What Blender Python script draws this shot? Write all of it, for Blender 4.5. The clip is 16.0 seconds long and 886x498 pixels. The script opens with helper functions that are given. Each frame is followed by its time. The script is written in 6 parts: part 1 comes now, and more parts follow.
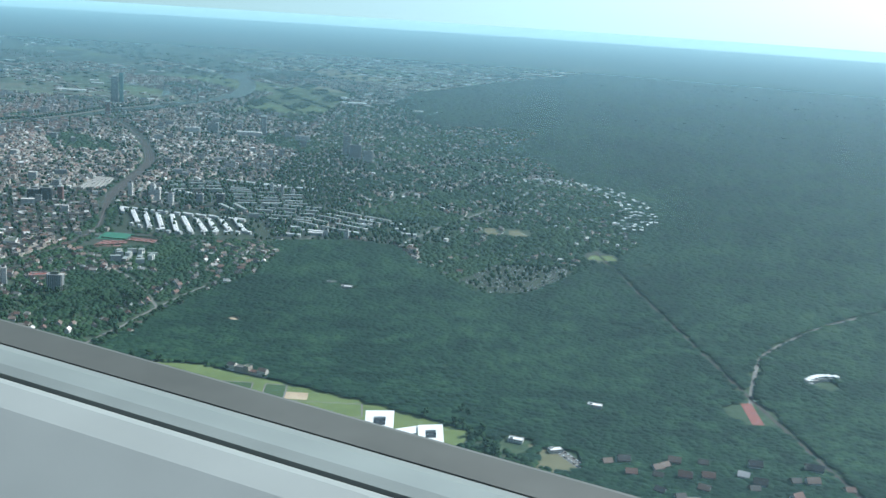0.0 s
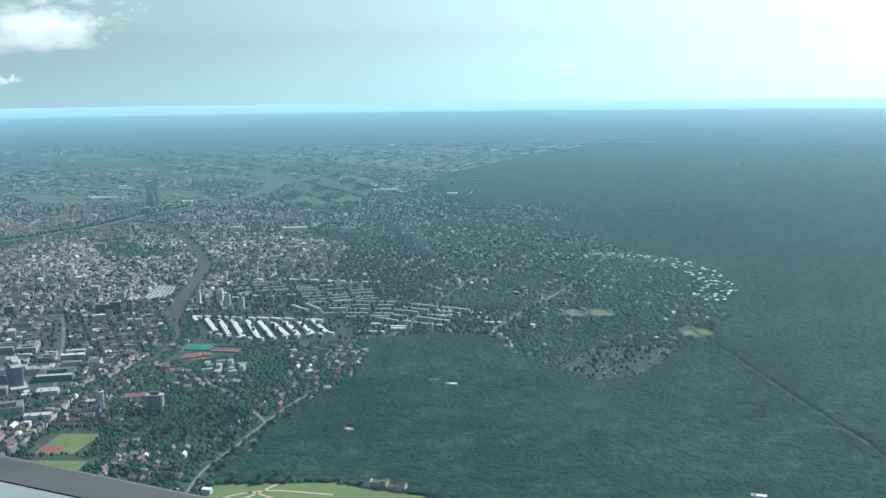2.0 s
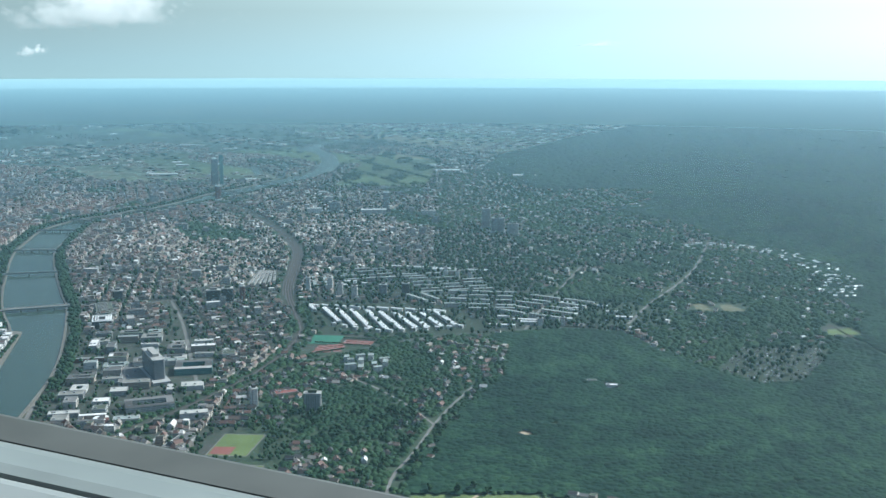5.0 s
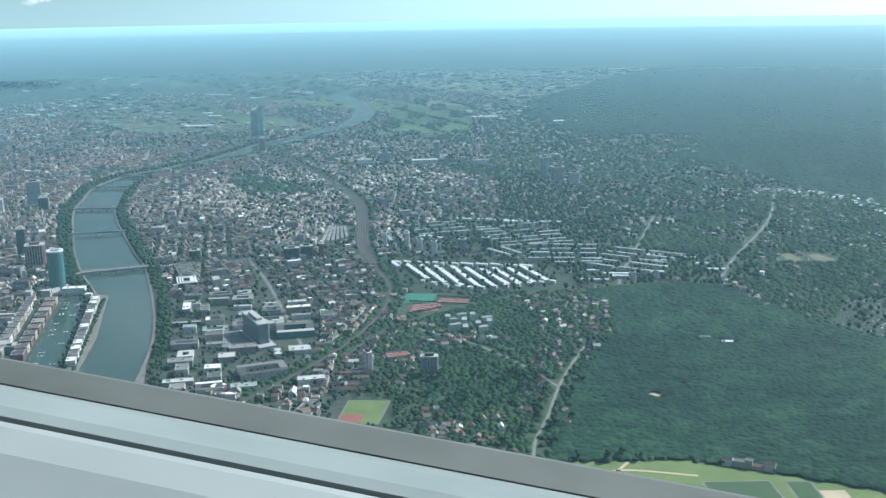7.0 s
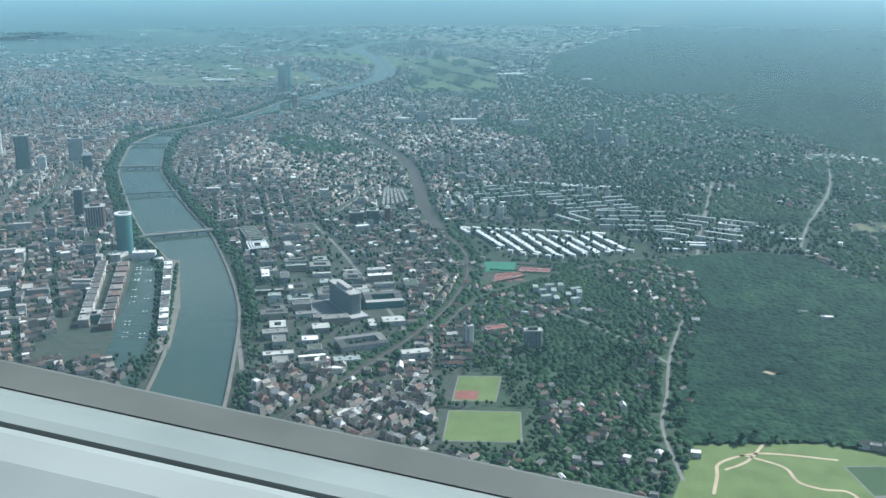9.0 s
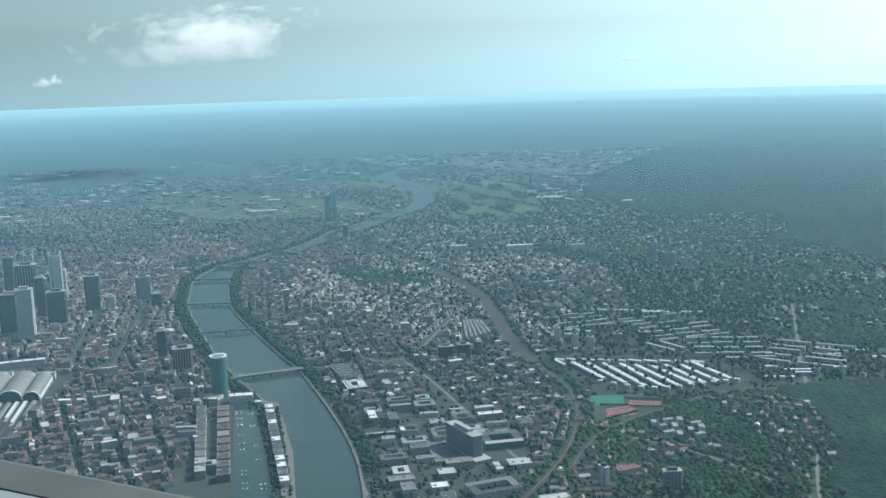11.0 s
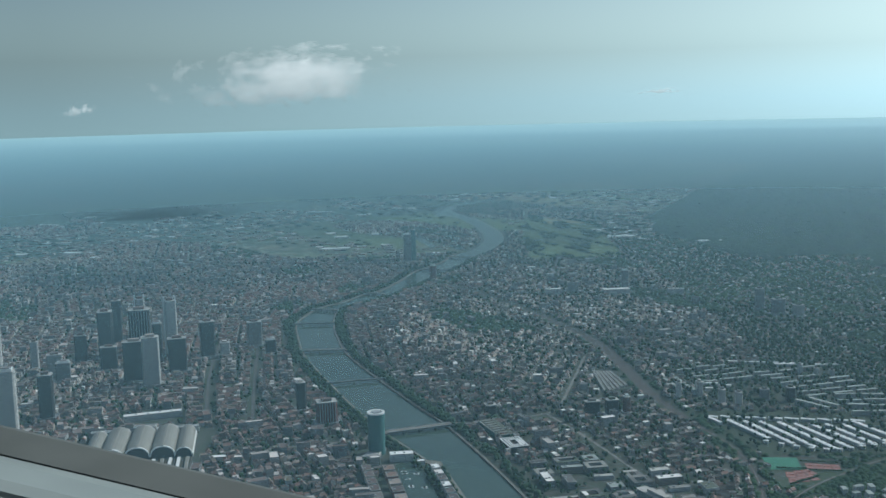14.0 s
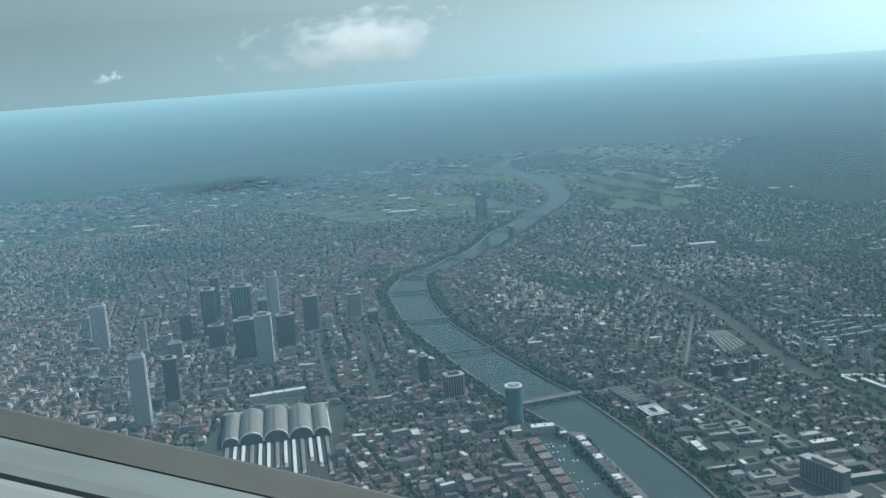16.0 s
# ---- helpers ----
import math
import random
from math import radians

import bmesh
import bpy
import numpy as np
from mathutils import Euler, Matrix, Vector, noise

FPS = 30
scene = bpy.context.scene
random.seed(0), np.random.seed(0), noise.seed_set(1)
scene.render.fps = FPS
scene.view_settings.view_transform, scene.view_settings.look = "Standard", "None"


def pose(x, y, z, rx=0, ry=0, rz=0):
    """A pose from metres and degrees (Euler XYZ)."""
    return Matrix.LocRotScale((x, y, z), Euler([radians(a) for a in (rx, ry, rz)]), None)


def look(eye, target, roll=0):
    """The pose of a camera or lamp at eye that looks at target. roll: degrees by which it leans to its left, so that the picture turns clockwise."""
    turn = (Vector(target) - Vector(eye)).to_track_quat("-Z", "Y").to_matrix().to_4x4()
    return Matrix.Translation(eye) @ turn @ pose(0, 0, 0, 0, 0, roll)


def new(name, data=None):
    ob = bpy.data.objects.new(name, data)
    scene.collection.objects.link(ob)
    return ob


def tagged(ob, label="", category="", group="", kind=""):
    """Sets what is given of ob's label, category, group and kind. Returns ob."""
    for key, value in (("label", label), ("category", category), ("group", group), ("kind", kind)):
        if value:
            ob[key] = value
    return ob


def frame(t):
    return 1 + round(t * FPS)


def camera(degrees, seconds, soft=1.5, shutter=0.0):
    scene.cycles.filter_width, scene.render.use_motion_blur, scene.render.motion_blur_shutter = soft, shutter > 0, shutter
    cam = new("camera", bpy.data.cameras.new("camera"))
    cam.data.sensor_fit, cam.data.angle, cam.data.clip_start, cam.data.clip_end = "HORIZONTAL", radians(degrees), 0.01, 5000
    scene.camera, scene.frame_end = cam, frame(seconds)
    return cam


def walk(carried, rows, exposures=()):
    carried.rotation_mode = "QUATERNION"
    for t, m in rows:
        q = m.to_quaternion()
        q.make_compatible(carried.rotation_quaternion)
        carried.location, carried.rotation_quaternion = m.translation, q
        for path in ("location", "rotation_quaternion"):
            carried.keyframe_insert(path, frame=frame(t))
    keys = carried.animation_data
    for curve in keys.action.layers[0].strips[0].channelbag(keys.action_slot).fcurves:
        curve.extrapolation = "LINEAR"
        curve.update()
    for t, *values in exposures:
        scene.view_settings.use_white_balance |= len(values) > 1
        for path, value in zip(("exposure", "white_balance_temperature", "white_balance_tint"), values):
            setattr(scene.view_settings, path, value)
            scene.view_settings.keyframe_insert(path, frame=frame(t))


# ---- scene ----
# A city seen from a climbing aircraft, built at one tenth: 1 unit is 10 m.
cam = camera(46.0, 16.0, soft=1.45)


def eye(t):
    """The aircraft's smooth climbing path."""
    u = (t - 8) / 8
    return Vector((-90.676 - 94.388 * u - 4.948 * u ** 2 - 1.2525 * u ** 3,
                   29.513 + 22.600 * u - 6.380 * u ** 2 + 0.528 * u ** 3,
                   74.507 + 10.577 * u + 5.595 * u ** 2 + 1.7755 * u ** 3))


# seconds, yaw, pitch, roll of the hand-held camera at the window
TURNS = [
    (0.0, -0.609, -13.114, 3.681), (0.5, 0.122, -13.156, -0.175), (1.0, -0.007, -12.466, -1.476),
    (1.5, -0.271, -10.294, -1.732), (2.0, -0.142, -8.945, -0.711), (2.5, -0.304, -8.580, 0.703),
    (3.0, -0.131, -8.646, 0.281), (3.5, 0.178, -8.751, 0.453), (4.0, 0.230, -9.00, 0.10),
    (4.5, 0.300, -9.55, 0.05), (5.0, 0.400, -10.25, 0.12), (5.5, 0.520, -11.00, 0.25),
    (6.0, 0.628, -12.009, 0.311), (6.5, 1.532, -12.785, -0.084), (7.0, 0.637, -13.349, -0.924),
    (7.5, 0.561, -13.958, -2.106), (8.0, -0.164, -14.640, -0.659), (8.2, -0.243, -15.121, 0.630),
    (8.7, -0.20, -15.75, 0.45), (9.2, -0.08, -16.00, -0.55), (9.7, 0.06, -15.95, -1.60),
    (10.3, 0.209, -15.307, -2.269), (10.5, 0.169, -14.192, -1.471), (11.0, 0.018, -9.455, -1.701),
    (11.5, 0.026, -7.045, -1.385), (12.0, 0.065, -6.510, -1.414), (12.5, 0.124, -6.227, -1.656),
    (13.0, 0.067, -5.593, -1.770), (13.5, 0.203, -5.848, 0.661), (14.0, 0.568, -7.917, -1.377),
    (14.5, 1.352, -8.029, -2.179), (15.0, 1.674, -8.255, -2.614), (15.5, 1.498, -9.564, -2.528),
    (16.0, 2.027, -10.548, -3.957),
]
# the camera's own exposure: it closes down when much bright sky is in view
EXPOSURES = [(t, stops, 5860 if t < 10.5 else 5840 if t < 13.5 else 5900, 0.0) for t, stops in ((0.0, 0.38), (1.0, 0.38), (2.0, 0.34), (3.5, 0.20), (6.0, 0.42), (8.0, 0.54), (10.4, 0.50), (11.0, 0.13), (11.5, -0.12), (12.0, -0.34), (13.5, -0.48), (14.5, -0.36), (16.0, -0.20))]
walk(cam, [(t, pose(*eye(t), 90 + pitch, 0, yaw) @ pose(0, 0, 0, 0, 0, roll)) for t, yaw, pitch, roll in TURNS],
     exposures=EXPOSURES)
# ---- daylight ----
SUN_AZ, SUN_EL = radians(62), radians(42)
world = bpy.data.worlds.new("daylight")
scene.world = world
world.use_nodes = True
wn, wl = world.node_tree.nodes, world.node_tree.links
wn.clear()
sky = wn.new("ShaderNodeTexSky")
sky.sky_type, sky.sun_disc = "NISHITA", False
sky.sun_elevation, sky.sun_rotation = SUN_EL, SUN_AZ
sky.altitude, sky.air_density, sky.dust_density, sky.ozone_density = 600, 1.1, 3.6, 2.0
back = wn.new("ShaderNodeBackground")
back.inputs[1].default_value = 0.114
wout = wn.new("ShaderNodeOutputWorld")
# the plain's far rim lies a little below the eye: the sky goes on down to it
level = wn.new("ShaderNodeTexCoord")
rim_up = wn.new("ShaderNodeVectorMath")
rim_up.operation = "MAXIMUM"
rim_up.inputs[1].default_value = (-1, -1, 0.045)
wl.new(level.outputs["Generated"], rim_up.inputs[0])
wl.new(rim_up.outputs[0], sky.inputs["Vector"])
# moist air greys the lower sky
grey = wn.new("ShaderNodeRGBToBW")
damp = wn.new("ShaderNodeMix")
damp.data_type, damp.blend_type = "RGBA", "MULTIPLY"
damp.inputs[0].default_value, damp.inputs[7].default_value = 1.0, (0.84, 1.17, 1.29, 1)
up = wn.new("ShaderNodeSeparateXYZ")
direction = wn.new("ShaderNodeTexCoord")
lower = wn.new("ShaderNodeMapRange")
lower.inputs[1].default_value, lower.inputs[2].default_value, lower.inputs[3].default_value, lower.inputs[4].default_value = 0.0, 0.15, 0.95, 0.05
blend = wn.new("ShaderNodeMix")
blend.data_type = "RGBA"
wl.new(sky.outputs[0], grey.inputs[0])
wl.new(grey.outputs[0], damp.inputs[6])
wl.new(direction.outputs["Generated"], up.inputs[0])
wl.new(up.outputs[2], lower.inputs[0])
wl.new(lower.outputs[0], blend.inputs[0])
wl.new(sky.outputs[0], blend.inputs[6])
wl.new(damp.outputs[2], blend.inputs[7])
# dusty air is brighter on the sun's side
sunward = wn.new("ShaderNodeVectorMath")
sunward.operation = "DOT_PRODUCT"
sunward.inputs[1].default_value = (math.sin(SUN_AZ), math.cos(SUN_AZ), 0)
glow = wn.new("ShaderNodeMapRange")
glow.inputs[1].default_value, glow.inputs[2].default_value, glow.inputs[3].default_value, glow.inputs[4].default_value = 0.12, 0.88, 0.86, 1.32
side = wn.new("ShaderNodeMix")
side.data_type, side.blend_type = "RGBA", "MULTIPLY"
side.inputs[0].default_value = 1.0
wl.new(direction.outputs["Generated"], sunward.inputs[0])
wl.new(sunward.outputs["Value"], glow.inputs[0])
wl.new(blend.outputs[2], side.inputs[6])
high = wn.new("ShaderNodeMapRange")
high.inputs[1].default_value, high.inputs[2].default_value, high.inputs[3].default_value, high.inputs[4].default_value = -0.02, 0.15, 1.42, 0.98
gain = wn.new("ShaderNodeMath")
gain.operation = "MULTIPLY"
wl.new(up.outputs[2], high.inputs[0])
wl.new(glow.outputs[0], gain.inputs[0])
wl.new(high.outputs[0], gain.inputs[1])
wl.new(gain.outputs[0], side.inputs[7])
wl.new(side.outputs[2], back.inputs[0])
wl.new(back.outputs[0], wout.inputs[0])
sun_data = bpy.data.lights.new("sun", "SUN")
sun_data.energy, sun_data.angle, sun_data.color = 5.0, radians(0.6), (1.0, 0.97, 0.93)
sun = new("sun", sun_data)
sun.matrix_world = look((0, 0, 400), Vector((0, 0, 400)) - Vector((math.sin(SUN_AZ) * math.cos(SUN_EL), math.cos(SUN_AZ) * math.cos(SUN_EL), math.sin(SUN_EL))))
# ---- materials ----
class Nodes:
    """A small builder for node materials."""

    def __init__(self, name, rough=0.8, metal=0.0):
        self.mat = bpy.data.materials.new(name)
        self.mat.use_nodes = True
        self.tree = self.mat.node_tree
        self.bsdf = self.tree.nodes["Principled BSDF"]
        self.bsdf.inputs["Roughness"].default_value = rough
        self.bsdf.inputs["Metallic"].default_value = metal
        self.pos = self.add("ShaderNodeNewGeometry").outputs["Position"]

    def add(self, kind, **inputs):
        node = self.tree.nodes.new(kind)
        for key, value in inputs.items():
            self.put(node.inputs[key.replace("_", " ")], value)
        return node

    def put(self, socket, value):
        if isinstance(value, bpy.types.NodeSocket):
            self.tree.links.new(value, socket)
        else:
            socket.default_value = value

    def noise(self, scale, detail=3.0, vector=None):
        return self.add("ShaderNodeTexNoise", Vector=vector or self.pos, Scale=scale, Detail=detail).outputs[0]

    def math(self, op, a, b=0.0, c=0.0):
        node = self.add("ShaderNodeMath")
        node.operation = op
        for socket, value in zip(node.inputs, (a, b, c)):
            self.put(socket, value)
        return node.outputs[0]

    def ramp(self, fac, *stops, constant=False):
        node = self.add("ShaderNodeValToRGB")
        node.color_ramp.interpolation = "CONSTANT" if constant else "LINEAR"
        self.put(node.inputs[0], fac)
        el = node.color_ramp.elements
        while len(el) < len(stops):
            el.new(0.5)
        for e, (p, c) in zip(el, stops):
            e.position, e.color = p, (*c, 1)
        return node.outputs[0]

    def mix(self, fac, a, b, blend="MIX"):
        node = self.add("ShaderNodeMix")
        node.data_type, node.blend_type = "RGBA", blend
        for socket, value in zip((node.inputs[0], node.inputs[6], node.inputs[7]), (fac, a, b)):
            self.put(socket, value if not isinstance(value, tuple) else (*value, 1))
        return node.outputs[2]

    def bump(self, height, strength, distance):
        node = self.add("ShaderNodeBump", Strength=strength, Distance=distance, Height=height)
        self.put(self.bsdf.inputs["Normal"], node.outputs[0])

    def color(self, socket):
        self.put(self.bsdf.inputs["Base Color"], socket)
        return self.mat


def plain(name, dark, light, scale=1.0, rough=0.8, metal=0.0, bump=0.0, each=0.0):
    """Two-scale mottled paint, stone or metal; each: how much pieces differ among themselves."""
    n = Nodes(name, rough, metal)
    col = n.ramp(n.noise(scale, 4), (0.3, dark), (0.7, light))
    fine = n.noise(scale * 7, 2)
    col = n.mix(0.35, col, n.ramp(fine, (0.3, tuple(c * 0.7 for c in dark)), (0.7, light)))
    if each:
        rnd = n.math("ADD", n.math("MULTIPLY", n.add("ShaderNodeNewGeometry").outputs["Random Per Island"], 0.5),
                     n.math("MULTIPLY", n.add("ShaderNodeObjectInfo").outputs["Random"], 0.5))
        col = n.mix(each, col, n.ramp(rnd, (0.2, tuple(c * 0.45 for c in dark)), (0.8, tuple(min(1, c * 1.3) for c in light))))
    if bump:
        n.bump(fine, bump, 0.05)
    return n.color(col)


def island(n):
    """A random value for each house, joined or single."""
    return n.math("FRACT", n.math("ADD", n.add("ShaderNodeNewGeometry").outputs["Random Per Island"],
                                  n.add("ShaderNodeObjectInfo").outputs["Random"]))


def make_roof(name, *stops):
    n = Nodes(name, 0.7)
    n.bsdf.inputs["Specular IOR Level"].default_value = 0.25
    col = n.ramp(island(n), *stops, constant=True)
    old_town = n.add("ShaderNodeMapRange", Value=n.add("ShaderNodeSeparateXYZ", Vector=n.pos).outputs[0])
    for k, value in enumerate((-150.0, -230.0, 0.0, 1.0)):
        old_town.inputs[k + 1].default_value = value
    red = n.math("MULTIPLY", old_town.outputs[0], n.ramp(n.noise(0.012, 2), (0.38, (0.1,) * 3), (0.60, (0.6,) * 3)))
    col = n.mix(red, col, (0.30, 0.155, 0.12))
    worn = n.noise(2.2, 4)
    col = n.mix(n.math("MULTIPLY", worn, 0.55), col, n.mix(0.5, col, (0.12, 0.11, 0.10)))
    n.bump(n.noise(9.0, 2), 0.3, 0.05)
    return n.color(col)


def make_facade(name, storey, bay, wall_stops, glass=(0.05, 0.06, 0.07), open_share=0.45):
    """Plaster or panel walls with rows of window openings."""
    n = Nodes(name, 0.7)
    n.bsdf.inputs["Specular IOR Level"].default_value = 0.22
    xyz = n.add("ShaderNodeSeparateXYZ", Vector=n.pos)
    side = n.math("ADD", xyz.outputs[0], n.math("MULTIPLY", xyz.outputs[1], 0.83))
    row = n.math("FRACT", n.math("DIVIDE", xyz.outputs[2], storey))
    col = n.math("FRACT", n.math("DIVIDE", side, bay))
    row_in = n.math("MULTIPLY", n.math("GREATER_THAN", row, 0.3), n.math("LESS_THAN", row, 0.3 + open_share))
    hole = n.math("MULTIPLY", row_in, n.math("GREATER_THAN", col, 0.42))
    wall = n.ramp(island(n), *wall_stops, constant=True)
    wall = n.mix(n.math("MULTIPLY", n.noise(1.3, 4), 0.4), wall, (0.16, 0.15, 0.14))
    n.put(n.bsdf.inputs["Roughness"], n.math("SUBTRACT", 0.75, n.math("MULTIPLY", hole, 0.5)))
    return n.color(n.mix(hole, wall, glass))


ROOF = make_roof("roof tiles", (0.0, (0.16, 0.088, 0.07)), (0.22, (0.065, 0.055, 0.05)), (0.42, (0.17, 0.122, 0.10)), (0.6, (0.04, 0.04, 0.047)),
                 (0.76, (0.28, 0.25, 0.225)), (0.85, (0.07, 0.066, 0.064)), (0.945, (0.66, 0.63, 0.60)))
FLAT_ROOF = make_roof("flat roof felt", (0.0, (0.11, 0.11, 0.107)), (0.3, (0.06, 0.06, 0.06)), (0.52, (0.18, 0.175, 0.17)), (0.66, (0.07, 0.09, 0.06)),
                      (0.80, (0.40, 0.385, 0.36)), (0.885, (0.78, 0.76, 0.73)))
FACADE = make_facade("plaster facade", 0.32, 0.22, ((0.0, (0.50, 0.43, 0.36)), (0.25, (0.32, 0.26, 0.21)), (0.4, (0.62, 0.57, 0.51)), (0.6, (0.40, 0.34, 0.28)),
                                                   (0.8, (0.40, 0.33, 0.26)), (0.89, (0.72, 0.69, 0.64))))
OFFICE = make_facade("office facade", 0.36, 0.3, ((0.0, (0.40, 0.40, 0.39)), (0.3, (0.30, 0.30, 0.30)), (0.6, (0.52, 0.51, 0.48))), (0.05, 0.07, 0.08), 0.55)
WHITE_FACADE = make_facade("white rendered facade", 0.3, 0.3, ((0.0, (0.74, 0.73, 0.70)), (0.5, (0.66, 0.65, 0.62))))
DARK_GLASS = make_facade("dark curtain wall", 0.38, 0.18, ((0.0, (0.03, 0.034, 0.038)), (0.5, (0.045, 0.048, 0.052))), (0.012, 0.016, 0.02), 0.6)
GREEN_GLASS = make_facade("green tinted glazing", 0.36, 0.2, ((0.0, (0.06, 0.19, 0.185)),), (0.015, 0.085, 0.09), 0.6)
PALE_TOWER = make_facade("pale stone tower facade", 0.37, 0.2, ((0.0, (0.72, 0.71, 0.68)), (0.5, (0.60, 0.59, 0.56))), (0.06, 0.07, 0.08), 0.55)
# the ward's shaded long side is put into this blue-grey wall colour
WARD_FACADE = make_facade("shade-toned ward facade", 0.34, 0.24, ((0.0, (0.15, 0.17, 0.19)), (0.5, (0.19, 0.21, 0.23))), (0.04, 0.055, 0.07), 0.55)
WHITE_ROOF = plain("white sheet roofing", (0.72, 0.72, 0.70), (0.90, 0.90, 0.88), 0.8, 0.4)
PALE_ROOF = plain("pale weathered roof sheeting", (0.36, 0.355, 0.33), (0.52, 0.51, 0.47), 0.9, 0.7)
SLAB_ROOF = plain("pale gravel roofing", (0.17, 0.20, 0.19), (0.29, 0.32, 0.30), 0.7, 0.8, each=0.35)
CONCRETE = plain("weathered concrete", (0.28, 0.27, 0.25), (0.45, 0.44, 0.42), 0.6, 0.85, bump=0.2)
STEEL = plain("grey painted steel", (0.30, 0.31, 0.32), (0.45, 0.46, 0.46), 1.5, 0.5, 0.4)
HALL_GLASS = plain("glazed hall roofing", (0.17, 0.165, 0.145), (0.28, 0.27, 0.235), 0.9, 0.5)
RED = plain("red clay surface", (0.19, 0.06, 0.05), (0.26, 0.09, 0.07), 0.4, 0.85, bump=0.2)
BRICK = plain("dark red brick", (0.10, 0.045, 0.04), (0.16, 0.07, 0.06), 1.0, 0.85, bump=0.2)
TURF = plain("green artificial turf", (0.02, 0.13, 0.08), (0.04, 0.18, 0.11), 0.3, 0.9)
GRASS = plain("mown grass", (0.085, 0.125, 0.035), (0.14, 0.185, 0.06), 0.25, 0.95, bump=0.2)
SAND = plain("bare sandy earth", (0.36, 0.27, 0.18), (0.50, 0.40, 0.28), 0.3, 0.95, bump=0.2)
TURF_DARK = plain("dense sports turf", (0.032, 0.066, 0.024), (0.05, 0.092, 0.034), 0.3, 0.95, bump=0.2)
DRY_GRASS = plain("dry meadow grass", (0.10, 0.105, 0.055), (0.16, 0.15, 0.085), 0.3, 0.95, bump=0.2)
SHADE_ASPHALT = plain("worn asphalt darkened for street shade", (0.055, 0.055, 0.055), (0.11, 0.105, 0.10), 0.5, 0.9)
ROAD_PALE = plain("pale worn road surface", (0.12, 0.115, 0.105), (0.20, 0.19, 0.175), 0.5, 0.9)
GARDEN = plain("garden plots and hedges", (0.014, 0.032, 0.016), (0.036, 0.05, 0.028), 0.9, 0.95, bump=0.3)
BALLAST = plain("brown track ballast", (0.036, 0.032, 0.029), (0.066, 0.057, 0.049), 0.6, 0.95, bump=0.3)
RAIL = plain("rusty rails", (0.12, 0.08, 0.06), (0.22, 0.19, 0.17), 1.0, 0.45, 0.6)
QUAY = plain("quay stone", (0.11, 0.105, 0.09), (0.19, 0.175, 0.15), 0.8, 0.9, bump=0.2)
TRUNK = plain("bark", (0.06, 0.045, 0.03), (0.12, 0.09, 0.065), 3.0, 0.95, bump=0.4)
HULL = plain("white boat hull", (0.65, 0.66, 0.66), (0.82, 0.82, 0.80), 1.0, 0.3)


def make_leaf(name, *stops):
    n = Nodes(name, 0.9)
    n.bsdf.inputs["Specular IOR Level"].default_value = 0.12
    tone = n.math("ADD", n.math("MULTIPLY", island(n), 0.12), n.math("ADD", n.math("ADD", n.math("MULTIPLY", n.noise(0.06, 3), 0.28), n.math("MULTIPLY", n.noise(0.21, 3), 0.30)), n.math("MULTIPLY", n.noise(0.014, 3), 0.30)))
    col = n.ramp(tone, *stops)
    clump = n.noise(3.2, 3)
    col = n.mix(n.ramp(clump, (0.35, (0.2,) * 3), (0.6, (0.0,) * 3)), col, (0.018, 0.03, 0.014))
    n.bump(clump, 0.45, 0.2)
    return n.color(col)


LEAF = make_leaf("deciduous leaves", (0.36, (0.009, 0.028, 0.017)), (0.48, (0.019, 0.048, 0.024)), (0.58, (0.036, 0.072, 0.032)), (0.7, (0.062, 0.098, 0.044)))
WOOD_LEAF = make_leaf("woodland leaves", (0.40, (0.005, 0.019, 0.013)), (0.49, (0.010, 0.033, 0.020)), (0.60, (0.024, 0.060, 0.031)), (0.68, (0.04, 0.082, 0.036)))


